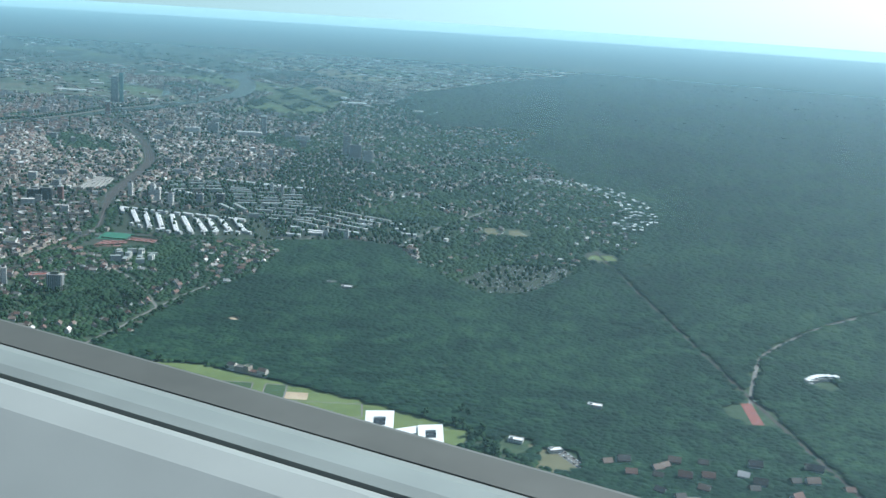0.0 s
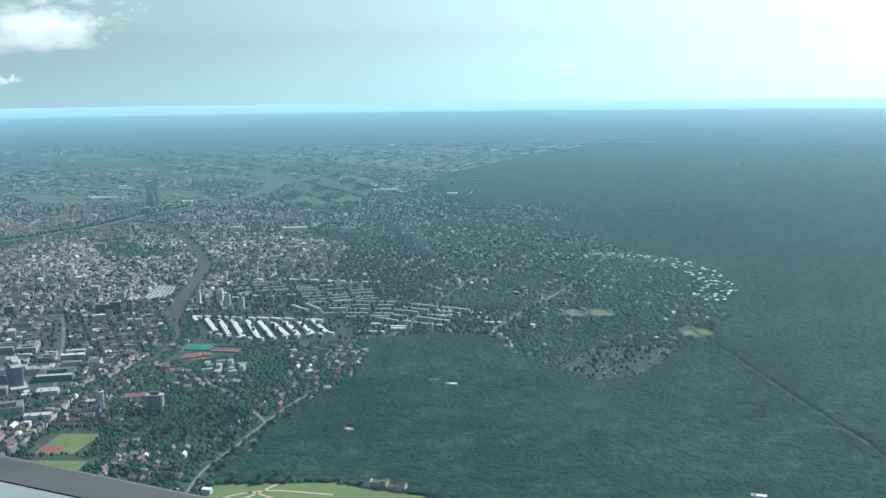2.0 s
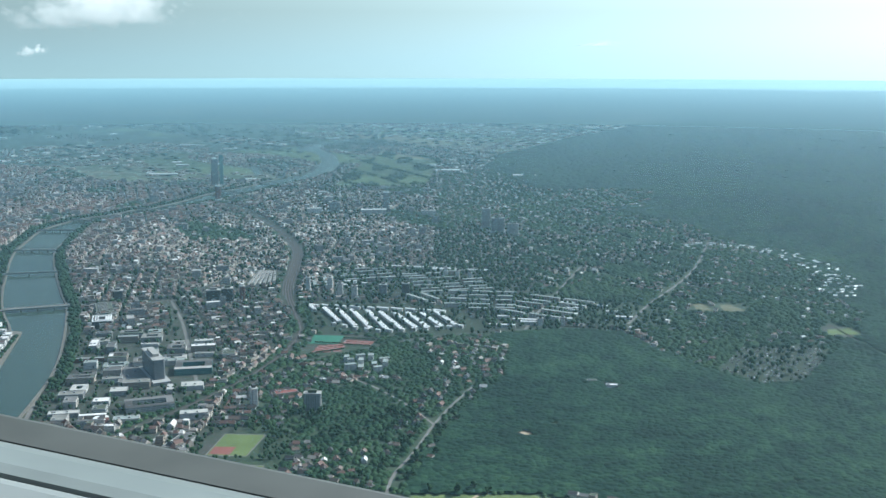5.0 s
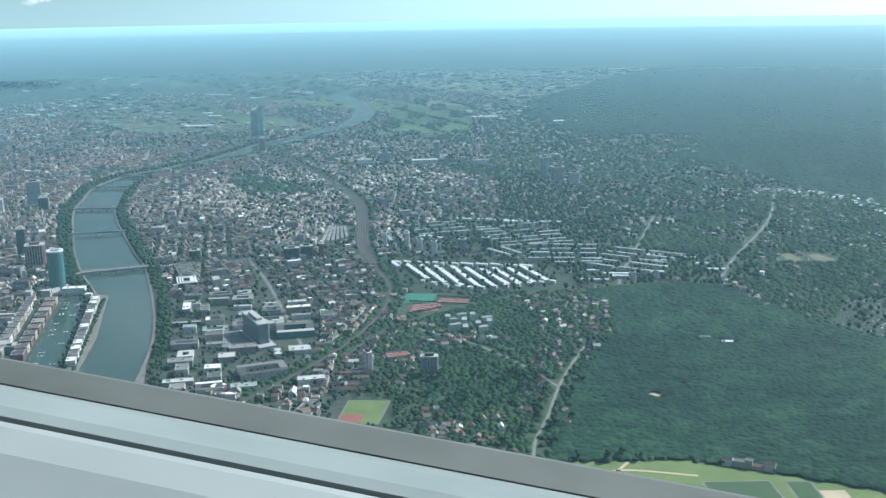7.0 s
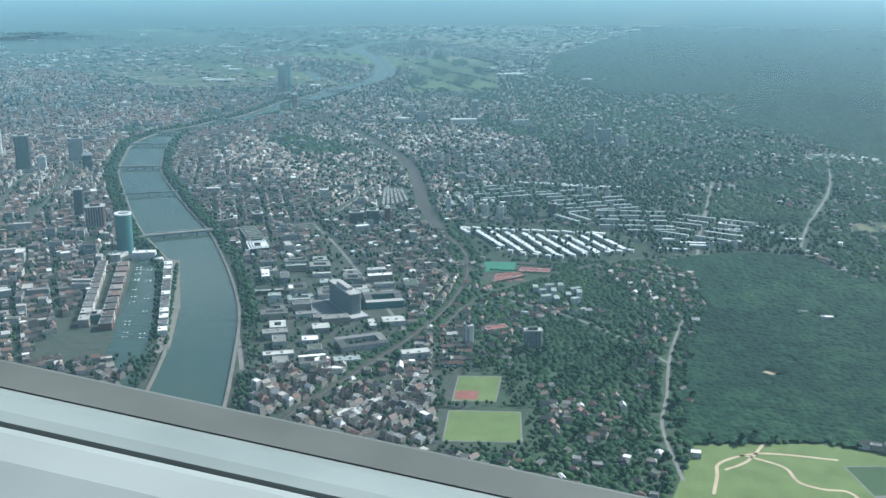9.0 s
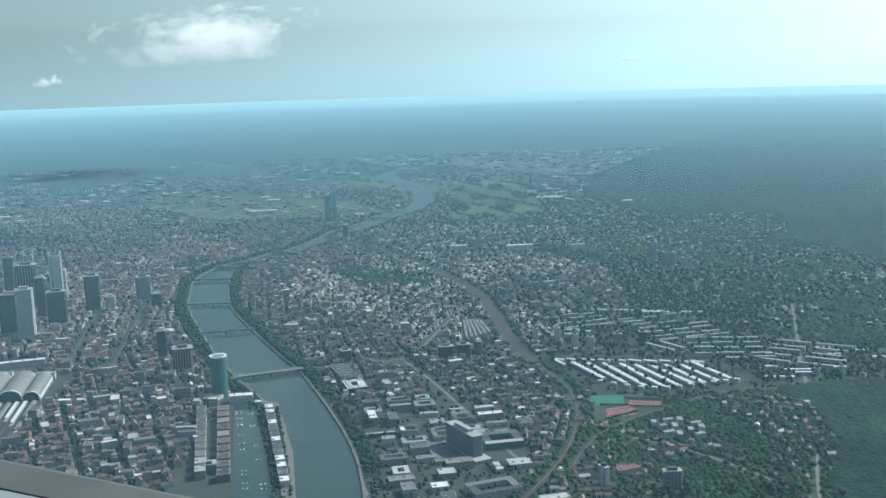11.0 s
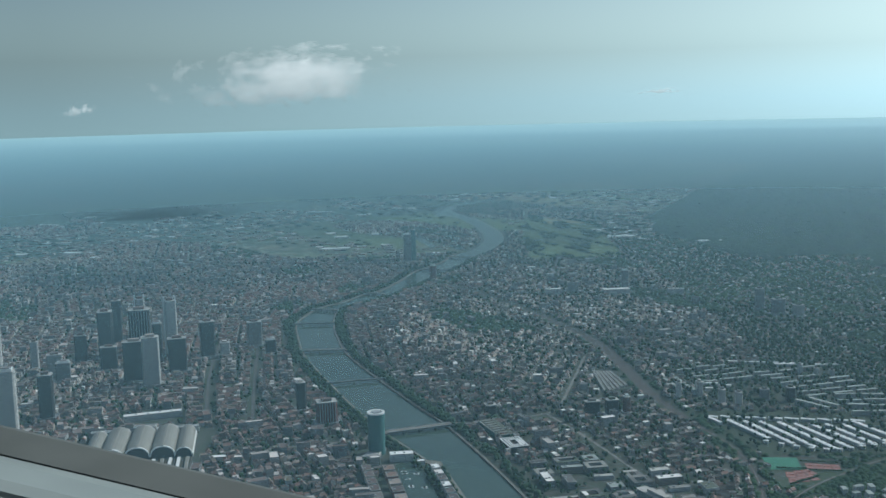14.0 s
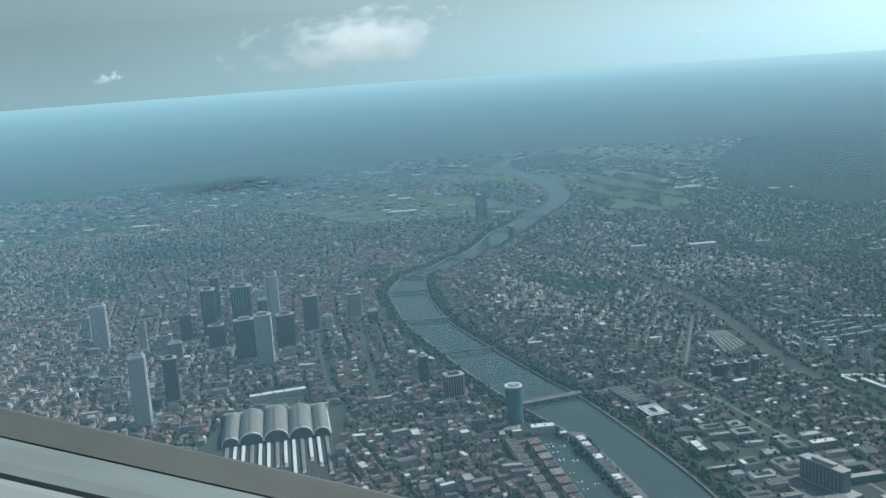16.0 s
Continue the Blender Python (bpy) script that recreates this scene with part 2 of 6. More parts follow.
def make_ground():
    """Land use: bare town ground, woodland floor and a far patchwork of fields and woods."""
    n = Nodes("land", 0.95)
    use = n.add("ShaderNodeAttribute")
    use.attribute_name = "land_use"
    woods = n.add("ShaderNodeSeparateColor", Color=use.outputs["Color"]).outputs
    cells = n.add("ShaderNodeTexVoronoi", Vector=n.pos, Scale=0.018)
    patch = n.add("ShaderNodeSeparateColor", Color=cells.outputs["Color"]).outputs[0]
    fields = n.ramp(patch, (0.0, (0.06, 0.10, 0.032)), (0.3, (0.095, 0.14, 0.05)), (0.48, (0.05, 0.085, 0.035)), (0.64, (0.20, 0.19, 0.10)), (0.76, (0.09, 0.14, 0.05)), (0.9, (0.18, 0.15, 0.09)), constant=True)
    fields = n.mix(n.math("MULTIPLY", n.noise(0.01, 4), 0.45), fields, (0.04, 0.065, 0.024))
    far_town = n.ramp(n.noise(0.0042, 5), (0.50, (0.0,) * 3), (0.60, (0.75,) * 3))
    roofs = n.ramp(n.noise(0.11, 4), (0.40, (0.05, 0.07, 0.035)), (0.52, (0.13, 0.12, 0.11)), (0.62, (0.34, 0.32, 0.30)))
    fields = n.mix(far_town, fields, roofs)
    far_wood = n.ramp(n.noise(0.0029, 6), (0.49, (0.0,) * 3), (0.53, (1.0,) * 3))
    away_off = n.add("ShaderNodeVectorMath")
    away_off.operation = "LENGTH"
    n.put(away_off.inputs[0], n.pos)
    far_wood = n.math("MULTIPLY", far_wood, n.math("GREATER_THAN", away_off.outputs["Value"], 690.0))
    fields = n.mix(far_wood, fields, (0.026, 0.05, 0.03))
    town = n.ramp(n.noise(0.45, 4), (0.44, (0.018, 0.036, 0.018)), (0.58, (0.042, 0.046, 0.040)), (0.7, (0.040, 0.041, 0.039)))
    town = n.mix(n.math("MULTIPLY", n.noise(3.0, 3), 0.2), town, (0.13, 0.12, 0.105))
    floor_tone = n.ramp(n.noise(0.6, 4), (0.35, (0.018, 0.042, 0.02)), (0.7, (0.04, 0.075, 0.03)))
    col = n.mix(woods[0], fields, town)
    col = n.mix(woods[1], col, floor_tone)
    n.bump(n.noise(0.5, 4), 0.4, 0.4)
    return n.color(col)


def make_water():
    n = Nodes("river water", 0.16)
    n.bump(n.noise(0.9, 4), 0.16, 0.12)
    n.bsdf.inputs["IOR"].default_value = 1.33
    n.bsdf.inputs["Specular IOR Level"].default_value = 0.55
    return n.color(n.ramp(n.noise(0.02, 3), (0.3, (0.036, 0.062, 0.05)), (0.7, (0.05, 0.075, 0.058))))


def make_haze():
    """Painted haze: one thin sheet, more opaque and paler with distance from mid-flight."""
    n = Nodes("painted haze", 0.65)
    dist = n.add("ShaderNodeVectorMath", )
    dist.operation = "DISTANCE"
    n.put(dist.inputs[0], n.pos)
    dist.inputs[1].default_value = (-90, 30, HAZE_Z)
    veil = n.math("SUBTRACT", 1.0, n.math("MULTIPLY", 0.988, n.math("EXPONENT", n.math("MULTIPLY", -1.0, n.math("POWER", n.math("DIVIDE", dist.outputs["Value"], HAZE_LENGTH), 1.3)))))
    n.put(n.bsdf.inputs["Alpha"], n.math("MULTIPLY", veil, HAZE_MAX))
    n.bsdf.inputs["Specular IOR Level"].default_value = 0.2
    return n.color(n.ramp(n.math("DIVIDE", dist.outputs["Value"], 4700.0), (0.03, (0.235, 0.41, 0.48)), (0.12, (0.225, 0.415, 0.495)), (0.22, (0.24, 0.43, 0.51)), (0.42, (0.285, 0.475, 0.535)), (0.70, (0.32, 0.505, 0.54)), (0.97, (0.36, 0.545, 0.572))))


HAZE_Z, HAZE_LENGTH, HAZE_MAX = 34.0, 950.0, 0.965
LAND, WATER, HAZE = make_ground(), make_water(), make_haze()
# ---- mesh helpers ----
def mesh_from(name, verts, faces, mats, mat_index=None, smooth=False):
    """A mesh from vertex rows and faces."""
    me = bpy.data.meshes.new(name)
    me.from_pydata([tuple(v) for v in verts], [], [tuple(f) for f in faces])
    for m in mats if isinstance(mats, (list, tuple)) else [mats]:
        me.materials.append(m)
    if mat_index is not None:
        me.polygons.foreach_set("material_index", np.asarray(mat_index, dtype=np.int32))
    if smooth:
        me.polygons.foreach_set("use_smooth", np.ones(len(me.polygons), dtype=bool))
    me.update()
    return me


def sink(x, y):
    """How far the plain bends down towards the horizon."""
    return 3.5e-6 * np.maximum(0, np.hypot(np.asarray(x) + 90, np.asarray(y) - 30) - 1000) ** 2


def stamp(name, shape, place, turn, size, mats):
    """ONE mesh of many copies of a small shape (verts, faces, material of each face): place n x 3, turn n, size n x 3."""
    tv, tf, tm = np.array(shape[0], dtype=float), shape[1], np.array(shape[2])
    place, size, turn = np.asarray(place, float), np.asarray(size, float), np.asarray(turn, float)
    n, k = len(place), len(tv)
    v = tv[None] * size[:, None]
    c, s = np.cos(turn)[:, None], np.sin(turn)[:, None]
    v = np.stack((v[..., 0] * c - v[..., 1] * s, v[..., 0] * s + v[..., 1] * c, v[..., 2]), -1) + place[:, None]
    v[..., 2] -= sink(place[:, 0], place[:, 1])[:, None]
    loops = np.concatenate([np.array(f) for f in tf])
    sizes = np.array([len(f) for f in tf])
    all_loops = (loops[None] + (np.arange(n) * k)[:, None]).ravel()
    all_sizes = np.tile(sizes, n)
    me = bpy.data.meshes.new(name)
    me.vertices.add(n * k)
    me.vertices.foreach_set("co", v.ravel())
    me.loops.add(len(all_loops))
    me.loops.foreach_set("vertex_index", all_loops.astype(np.int32))
    me.polygons.add(len(all_sizes))
    me.polygons.foreach_set("loop_start", np.concatenate(([0], np.cumsum(all_sizes)[:-1])).astype(np.int32))
    for m in mats:
        me.materials.append(m)
    me.polygons.foreach_set("material_index", np.tile(tm, n).astype(np.int32))
    me.update(calc_edges=True)
    me.shade_flat()
    return me


def ribbon(points, width, z):
    """Vertices and faces of a strip along a line of places."""
    p = np.array(points, float)
    d = np.gradient(p, axis=0)
    d /= np.linalg.norm(d, axis=1)[:, None]
    side = np.stack((-d[:, 1], d[:, 0]), 1)
    w = np.broadcast_to(np.asarray(width, float), (len(p),))[:, None] / 2
    left, right = p + side * w, p - side * w
    v = [(*q, z) for pair in zip(left, right) for q in pair]
    return v, [(2 * i + 1, 2 * i + 3, 2 * i + 2, 2 * i) for i in range(len(p) - 1)]


def curve_through(points, steps=6):
    """A smooth line through places."""
    p = np.array(points, float)
    p = np.vstack((2 * p[0] - p[1], p, 2 * p[-1] - p[-2]))
    out = []
    for a, b, c, d in zip(p, p[1:], p[2:], p[3:]):
        for u in np.linspace(0, 1, steps, endpoint=False):
            out.append(0.5 * (2 * b + (c - a) * u + (2 * a - 5 * b + 4 * c - d) * u ** 2 + (3 * b - a - 3 * c + d) * u ** 3))
    return np.array(out + [p[-2]])


def away(x, y, line):
    """The distance of places from a line of places."""
    q = np.stack((np.ravel(x), np.ravel(y)), 1)
    best = np.full(len(q), 1e9)
    for a, b in zip(line, line[1:]):
        ab = b - a
        u = np.clip(((q - a) @ ab) / (ab @ ab), 0, 1)
        best = np.minimum(best, np.hypot(*(q - a - u[:, None] * ab).T))
    return best.reshape(np.shape(x))


def inside(x, y, corners):
    """Which places lie in a polygon."""
    x, y = np.asarray(x, float), np.asarray(y, float)
    hit = np.zeros(x.shape, bool)
    for (ax, ay), (bx, by) in zip(corners, corners[1:] + corners[:1]):
        if ay != by:
            hit ^= ((ay > y) != (by > y)) & (x < (bx - ax) * (y - ay) / (by - ay) + ax)
    return hit


def box(w, d, h, x=0.0, y=0.0, z=0.0, turn=0.0, top=1.0):
    """Vertices and faces of a block; top: how far its top tapers."""
    c, s = math.cos(turn), math.sin(turn)
    v = [(sx * w / 2 * k, sy * d / 2 * k, sz) for sz, k in ((0, 1.0), (h, top)) for sx, sy in ((-1, -1), (1, -1), (1, 1), (-1, 1))]
    v = [(x + a * c - b * s, y + a * s + b * c, z + e) for a, b, e in v]
    return v, [(3, 2, 1, 0), (4, 5, 6, 7), (0, 1, 5, 4), (1, 2, 6, 5), (2, 3, 7, 6), (3, 0, 4, 7)]


def joined(*pieces):
    v, f = [], []
    for pv, pf in pieces:
        f += [tuple(i + len(v) for i in face) for face in pf]
        v += list(pv)
    return v, f


def part(name, piece, material, parent, label="", smooth=False):
    ob = new(name, mesh_from(name, piece[0], piece[1], material, smooth=smooth))
    ob.parent = parent
    return tagged(ob, label)


def thing(name, x, y, turn, label, category, group="", z=0.0):
    ob = new(name)
    ob.empty_display_size = 0.2
    ob.matrix_world = pose(x, y, z, 0, 0, math.degrees(turn))
    return tagged(ob, label, category, group)


rng = np.random.RandomState(7)

# ---- plan ----
LEFT_BANK = curve_through([(-138, -300), (-146, 40), (-150, 120), (-154, 190), (-157, 228), (-163.5, 258), (-171, 285), (-183, 309), (-193.4, 332.8), (-203.6, 360), (-217, 398),
                           (-223, 425), (-227.8, 452.4), (-226, 472.8), (-222, 487.5), (-213.8, 498.2), (-206.6, 515.1), (-198.9, 525.5), (-190.6, 552.9), (-184.4, 580.2), (-171.5, 608), (-165.4, 633), (-158.3, 647.8),
                           (-150.2, 669.4), (-145.3, 700), (-147, 751.8), (-153.9, 800.9), (-163.2, 838.5), (-177.3, 854.6), (-180.8, 876.5), (-175.1, 904.7), (-163, 940), (-130, 985)], 5)
RIGHT_BANK = curve_through([(-116, -300), (-124, 40), (-130, 120), (-138.3, 180), (-142, 213), (-146.6, 246), (-154.2, 275), (-167, 313), (-175.5, 332), (-188, 361), (-202.6, 398),
                            (-209, 425), (-213.2, 448.5), (-214.9, 475.1), (-211, 486.9), (-203.8, 496.4), (-194.2, 511.8), (-190.0, 526.1), (-181.6, 543.1), (-171.8, 568.7), (-161.1, 600), (-155.3, 619.2), (-145, 648.9),
                            (-136.6, 675.7), (-132.1, 704.4), (-133.1, 744.7), (-140.1, 793.4), (-146.4, 823.7), (-155.5, 849.7), (-161.5, 873.3), (-164.1, 898.6), (-156, 932), (-127, 974)], 5)
MIDSTREAM = (LEFT_BANK + RIGHT_BANK) / 2
RAILWAY = curve_through([(-190, 560), (-160, 525), (-142, 488), (-127, 452), (-114.5, 412), (-110, 376), (-108, 349), (-104.5, 328), (-99.4, 307), (-96, 291), (-96.5, 272.7), (-100.6, 253), (-106.1, 238), (-114, 222), (-128, 196), (-150, 150)], 5)
BRANCH = curve_through([(-101.5, 240), (-98.8, 247.5), (-93.7, 257.6), (-88.1, 264.3), (-81.8, 270), (-75.4, 274.6), (-65, 282), (-49.5, 289.5), (-38.3, 292.4), (-22, 294.5), (-5, 294.5), (8, 292)], 5)
FOREST_RAILWAY = curve_through([(48, 300), (52, 262), (55, 235), (59, 200), (64, 160), (70, 120)], 4)
FOREST_ROAD = curve_through([(60, 180), (64.3, 193), (71.3, 210), (84.5, 226), (99, 240), (130, 262)], 4)
AVENUE = curve_through([(-66.5, 172), (-66, 190), (-62.5, 203), (-59, 218), (-55, 231), (-51, 242)], 4)
PARK_ROAD = curve_through([(-59, 218), (-66, 232), (-76, 246), (-90, 258)], 4)
FOREST = [(-62, 186), (-57, 205), (-53, 225), (-45, 250), (-41, 272), (-45, 287), (-35, 290), (-22, 292), (-8, 292), (4, 270), (9, 257), (14, 246), (24, 247), (38, 268), (52, 290), (70, 322),
          (76, 345), (74, 380), (62, 425), (42, 480), (12, 560), (-5, 620), (-30, 700), (-40, 760), (60, 1000), (300, 1500), (1500, 1900), (1500, 60), (60, 60), (10, 168), (-12, 171), (-45, 186)]
PARKS = [[(-92, 262), (-60, 244), (-58, 262), (-72, 284), (-88, 284)], [(-92, 208), (-68, 205), (-62, 240), (-80, 244)],
         [(-12, 300), (0, 302), (10, 340), (-14, 352), (-22, 330)], [(20, 300), (40, 300), (46, 320), (24, 330)]]
FIELDS = [(-70, 165), (-62, 184), (-42, 184), (-8, 170), (8, 160), (0, 128), (-40, 120)]
SPORTS = [(-104, 180), (-86, 180), (-86, 216), (-104, 216)]
HARBOUR = [(-182, 220), (-184, 292), (-171, 292), (-157, 222)]
ESTATE = [(-100, 288), (-46, 286), (-46, 300), (-57, 321), (-102, 326)]
SLABS = [(-92, 330), (-58, 323), (-44, 300), (2, 296), (8, 318), (-20, 330), (-38, 352), (-62, 378), (-96, 372)]
COURTS = [(-92.5, 267), (-87, 266.5), (-74.5, 274), (-75, 283), (-83, 287), (-92.5, 287)]
CAMPUS = [(-106, 218), (-140, 214), (-156, 282), (-128, 292), (-112, 268)]
STATION = [(-263, 200), (-224, 203), (-229, 320), (-263, 316)]
MEADOWS = [(-122, 612), (-70, 620), (-62, 780), (-108, 840), (-122, 700)]

VILLAGES = [[(-46, 793), (-25, 796), (-40, 650), (-70, 648)], [(6, 606), (60, 604), (38, 528), (0, 540)]]
DOCKS = [curve_through(s, 4) for s in ([(-189, 724), (-182.4, 697), (-176, 672)], [(-171.5, 755), (-165.4, 704), (-161, 657)])]


def land_use(x, y):
    """Town and woodland shares, from 0 to 1."""
    x, y = np.asarray(x, float), np.asarray(y, float)
    far = np.hypot(x + 90, y - 30)
    wavy = 6 * np.sin(x * 0.09 + 1.3) + 6 * np.cos(y * 0.07 + x * 0.03)
    woods = inside(x + wavy * 0.3, y + wavy * 0.5, FOREST)
    woods |= (x + wavy >= 70) & (x > 20) & (y < 640) & (y > 150)
    for village in VILLAGES:
        woods &= ~inside(x + wavy * 0.3, y + wavy * 0.5, village)
    town = (x + wavy < 70) & (y > 60) & (y + wavy * 4 < 1100 - 0.2 * x) & (x > -780) & ~woods
    patches = np.sin(x * 0.011 + 2) * np.cos(y * 0.009 + x * 0.004) + 0.5 * np.sin(x * 0.031 + y * 0.027)
    town &= ~((far > 620) & (patches < 0.05 + 0.3 * np.sin(x * 0.023 - y * 0.019)))
    town &= ~inside(x, y, MEADOWS)
    far_woods = (far > 900) & (patches > 0.3)
    return town.astype(float), (woods | far_woods).astype(float)


def structure(name, piece, material, label, category="", attr=None):
    ob = new(name, mesh_from(name, piece[0], piece[1], material))
    return tagged(ob, label, category or name, kind="structure")


def spaced(lo, hi, fine_lo, fine_hi, step):
    out = list(np.arange(fine_lo, fine_hi + step, step))
    a = step
    while out[-1] < hi:
        a *= 1.25
        out.append(min(out[-1] + a, hi))
    a = step
    while out[0] > lo:
        a *= 1.25
        out.insert(0, max(out[0] - a, lo))
    return np.array(out)


gx, gy = spaced(-4900, 4900, -520, 330, 5.0), spaced(-3000, 4900, 60, 1000, 5.0)
X, Y = np.meshgrid(gx, gy)
nx, ny = len(gx), len(gy)
idx = np.arange(nx * ny).reshape(ny, nx)
quads = np.stack((idx[:-1, :-1], idx[:-1, 1:], idx[1:, 1:], idx[1:, :-1]), -1).reshape(-1, 4)
ground_mesh = mesh_from("ground", np.stack((X.ravel(), Y.ravel(), -sink(X.ravel(), Y.ravel())), 1), quads, LAND)
town_share, wood_share = land_use(X, Y)
open_quarters = inside(X, Y, [(-98, 150), (-40, 150), (-38, 292), (-98, 268)]) | inside(X, Y, [(5, 240), (45, 240), (45, 282), (5, 282)]) | inside(X, Y, [(-28, 300), (90, 300), (80, 440), (30, 480), (-28, 400)])
wood_share = np.maximum(wood_share, 0.7 * open_quarters * (town_share > 0.5))
layer = ground_mesh.color_attributes.new("land_use", "FLOAT_COLOR", "POINT")
layer.data.foreach_set("color", np.stack((town_share.ravel(), wood_share.ravel(), 0 * X.ravel(), 0 * X.ravel() + 1), 1).ravel())
tagged(new("ground", ground_mesh), "wide plain of town ground, fields and woodland floor", "ground", kind="structure")

v = [(*q, 0.05) for pair in zip(LEFT_BANK, RIGHT_BANK) for q in pair]
structure("water", (v, [(2 * i + 1, 2 * i + 3, 2 * i + 2, 2 * i) for i in range(len(LEFT_BANK) - 1)]), WATER, "calm grey-green river winding through the town", "river")
structure("water_basin", ([(-166, 205, 0.056), (-157.5, 205, 0.056), (-161.5, 231, 0.056), (-175.2, 290, 0.056), (-180, 286, 0.056), (-169, 229, 0.056)], [(0, 1, 2, 3, 4, 5)]),
          WATER, "still green harbour basin behind a narrow pier", "harbour basin")
for i, line in enumerate(DOCKS):
    structure("water_dock_%d" % (i + 1), ribbon(line, 5.0, 0.054), WATER, "far harbour dock off the river", "harbour dock")
for i, (bank, off) in enumerate(((LEFT_BANK, -0.35), (RIGHT_BANK, 0.35))):
    use = bank[(bank[:, 1] > 60) & (bank[:, 1] < 640)]
    line = use + np.array([off, 0])
    lv, lf = ribbon(line, 0.6, 0.42)
    low = [(x, y, 0.0) for x, y, z in lv]
    k = len(lv)
    side = [(a, b, b + k, a + k) for a, b in [(2 * j + s, 2 * j + 2 + s) for j in range(len(line) - 1) for s in (0, 1)]]
    structure("quay_%d" % (i + 1), (lv + low, lf + side), QUAY, "stone quay wall along the river bank", "quay")
pier = [(-158.5, 222), (-161.5, 240), (-171, 284), (-174.5, 289), (-169, 287), (-160.5, 252), (-156.4, 226)]
structure("pier", ([(x, y, 0.35) for x, y in pier] + [(x, y, 0) for x, y in pier], [tuple(range(6, -1, -1))] + [(i, (i + 1) % 7, (i + 1) % 7 + 7, i + 7) for i in range(7)]),
          QUAY, "narrow stone pier between basin and river", "pier")

structure("railway", ribbon(RAILWAY, 1.2 + 3.6 * np.exp(-((RAILWAY[:, 1] - 385) / 46) ** 2), 0.02), BALLAST, "broad railway line on brown ballast", "railway")
for off in (-1.6, -0.8, 0.0, 0.8, 1.6):
    keep = RAILWAY if abs(off) < 0.5 else RAILWAY[(RAILWAY[:, 1] > 290 + 25 * abs(off)) & (RAILWAY[:, 1] < 470)]
    d = np.gradient(keep, axis=0)
    d /= np.linalg.norm(d, axis=1)[:, None]
    structure("track", ribbon(keep + np.stack((-d[:, 1], d[:, 0]), 1) * off, 0.16, 0.06), RAIL, "rusty railway track", "track")
structure("branch_railway", ribbon(BRANCH, 0.6, 0.022), BALLAST, "single railway line below the white terraces", "railway")
structure("branch_track", ribbon(BRANCH, 0.2, 0.06), RAIL, "rusty railway track", "track")
structure("forest_railway", ribbon(FOREST_RAILWAY, 0.8, 0.02), BALLAST, "railway cutting through the forest", "railway")
structure("forest_road", ribbon(FOREST_ROAD, 0.9, 0.02), ROAD_PALE, "pale road curving through the forest", "road")
structure("avenue", ribbon(AVENUE, 0.6, 0.03), ROAD_PALE, "pale straight road through trees", "road")
structure("park_road", ribbon(PARK_ROAD, 0.6, 0.024), ROAD_PALE, "narrow pale road through trees", "road")
STREETS = [curve_through(s, 4) for s in (
    [(-166, 316), (-150, 321), (-138, 327), (-122, 340)], [(-183, 309), (-200, 303), (-224, 298)],
    [(-236, 330), (-246, 378), (-252, 420)], [(-222, 325), (-230, 372), (-236, 410)], [(-140, 215), (-146, 240), (-155, 268), (-165, 296), (-172, 318)],
    [(-118, 380), (-132, 400), (-160, 430)], [(-110, 236), (-118, 262), (-130, 300), (-140, 326)], [(48, 434), (46, 428), (32, 385), (21, 358), (11, 338), (2, 320), (-7, 299)], [(-40, 268), (-34, 300), (-22, 340), (-10, 380)], [(-120.6, 391.1), (-127.3, 364.1), (-134.1, 337.0)])]
# two canyon streets get a darker surface, with the houses' shade in its colour
for i, line in enumerate(STREETS):
    structure("street_%d" % (i + 1), ribbon(line, 0.9, 0.028), SHADE_ASPHALT if i in (2, 3) else ROAD_PALE, "wide grey street between buildings", "street")
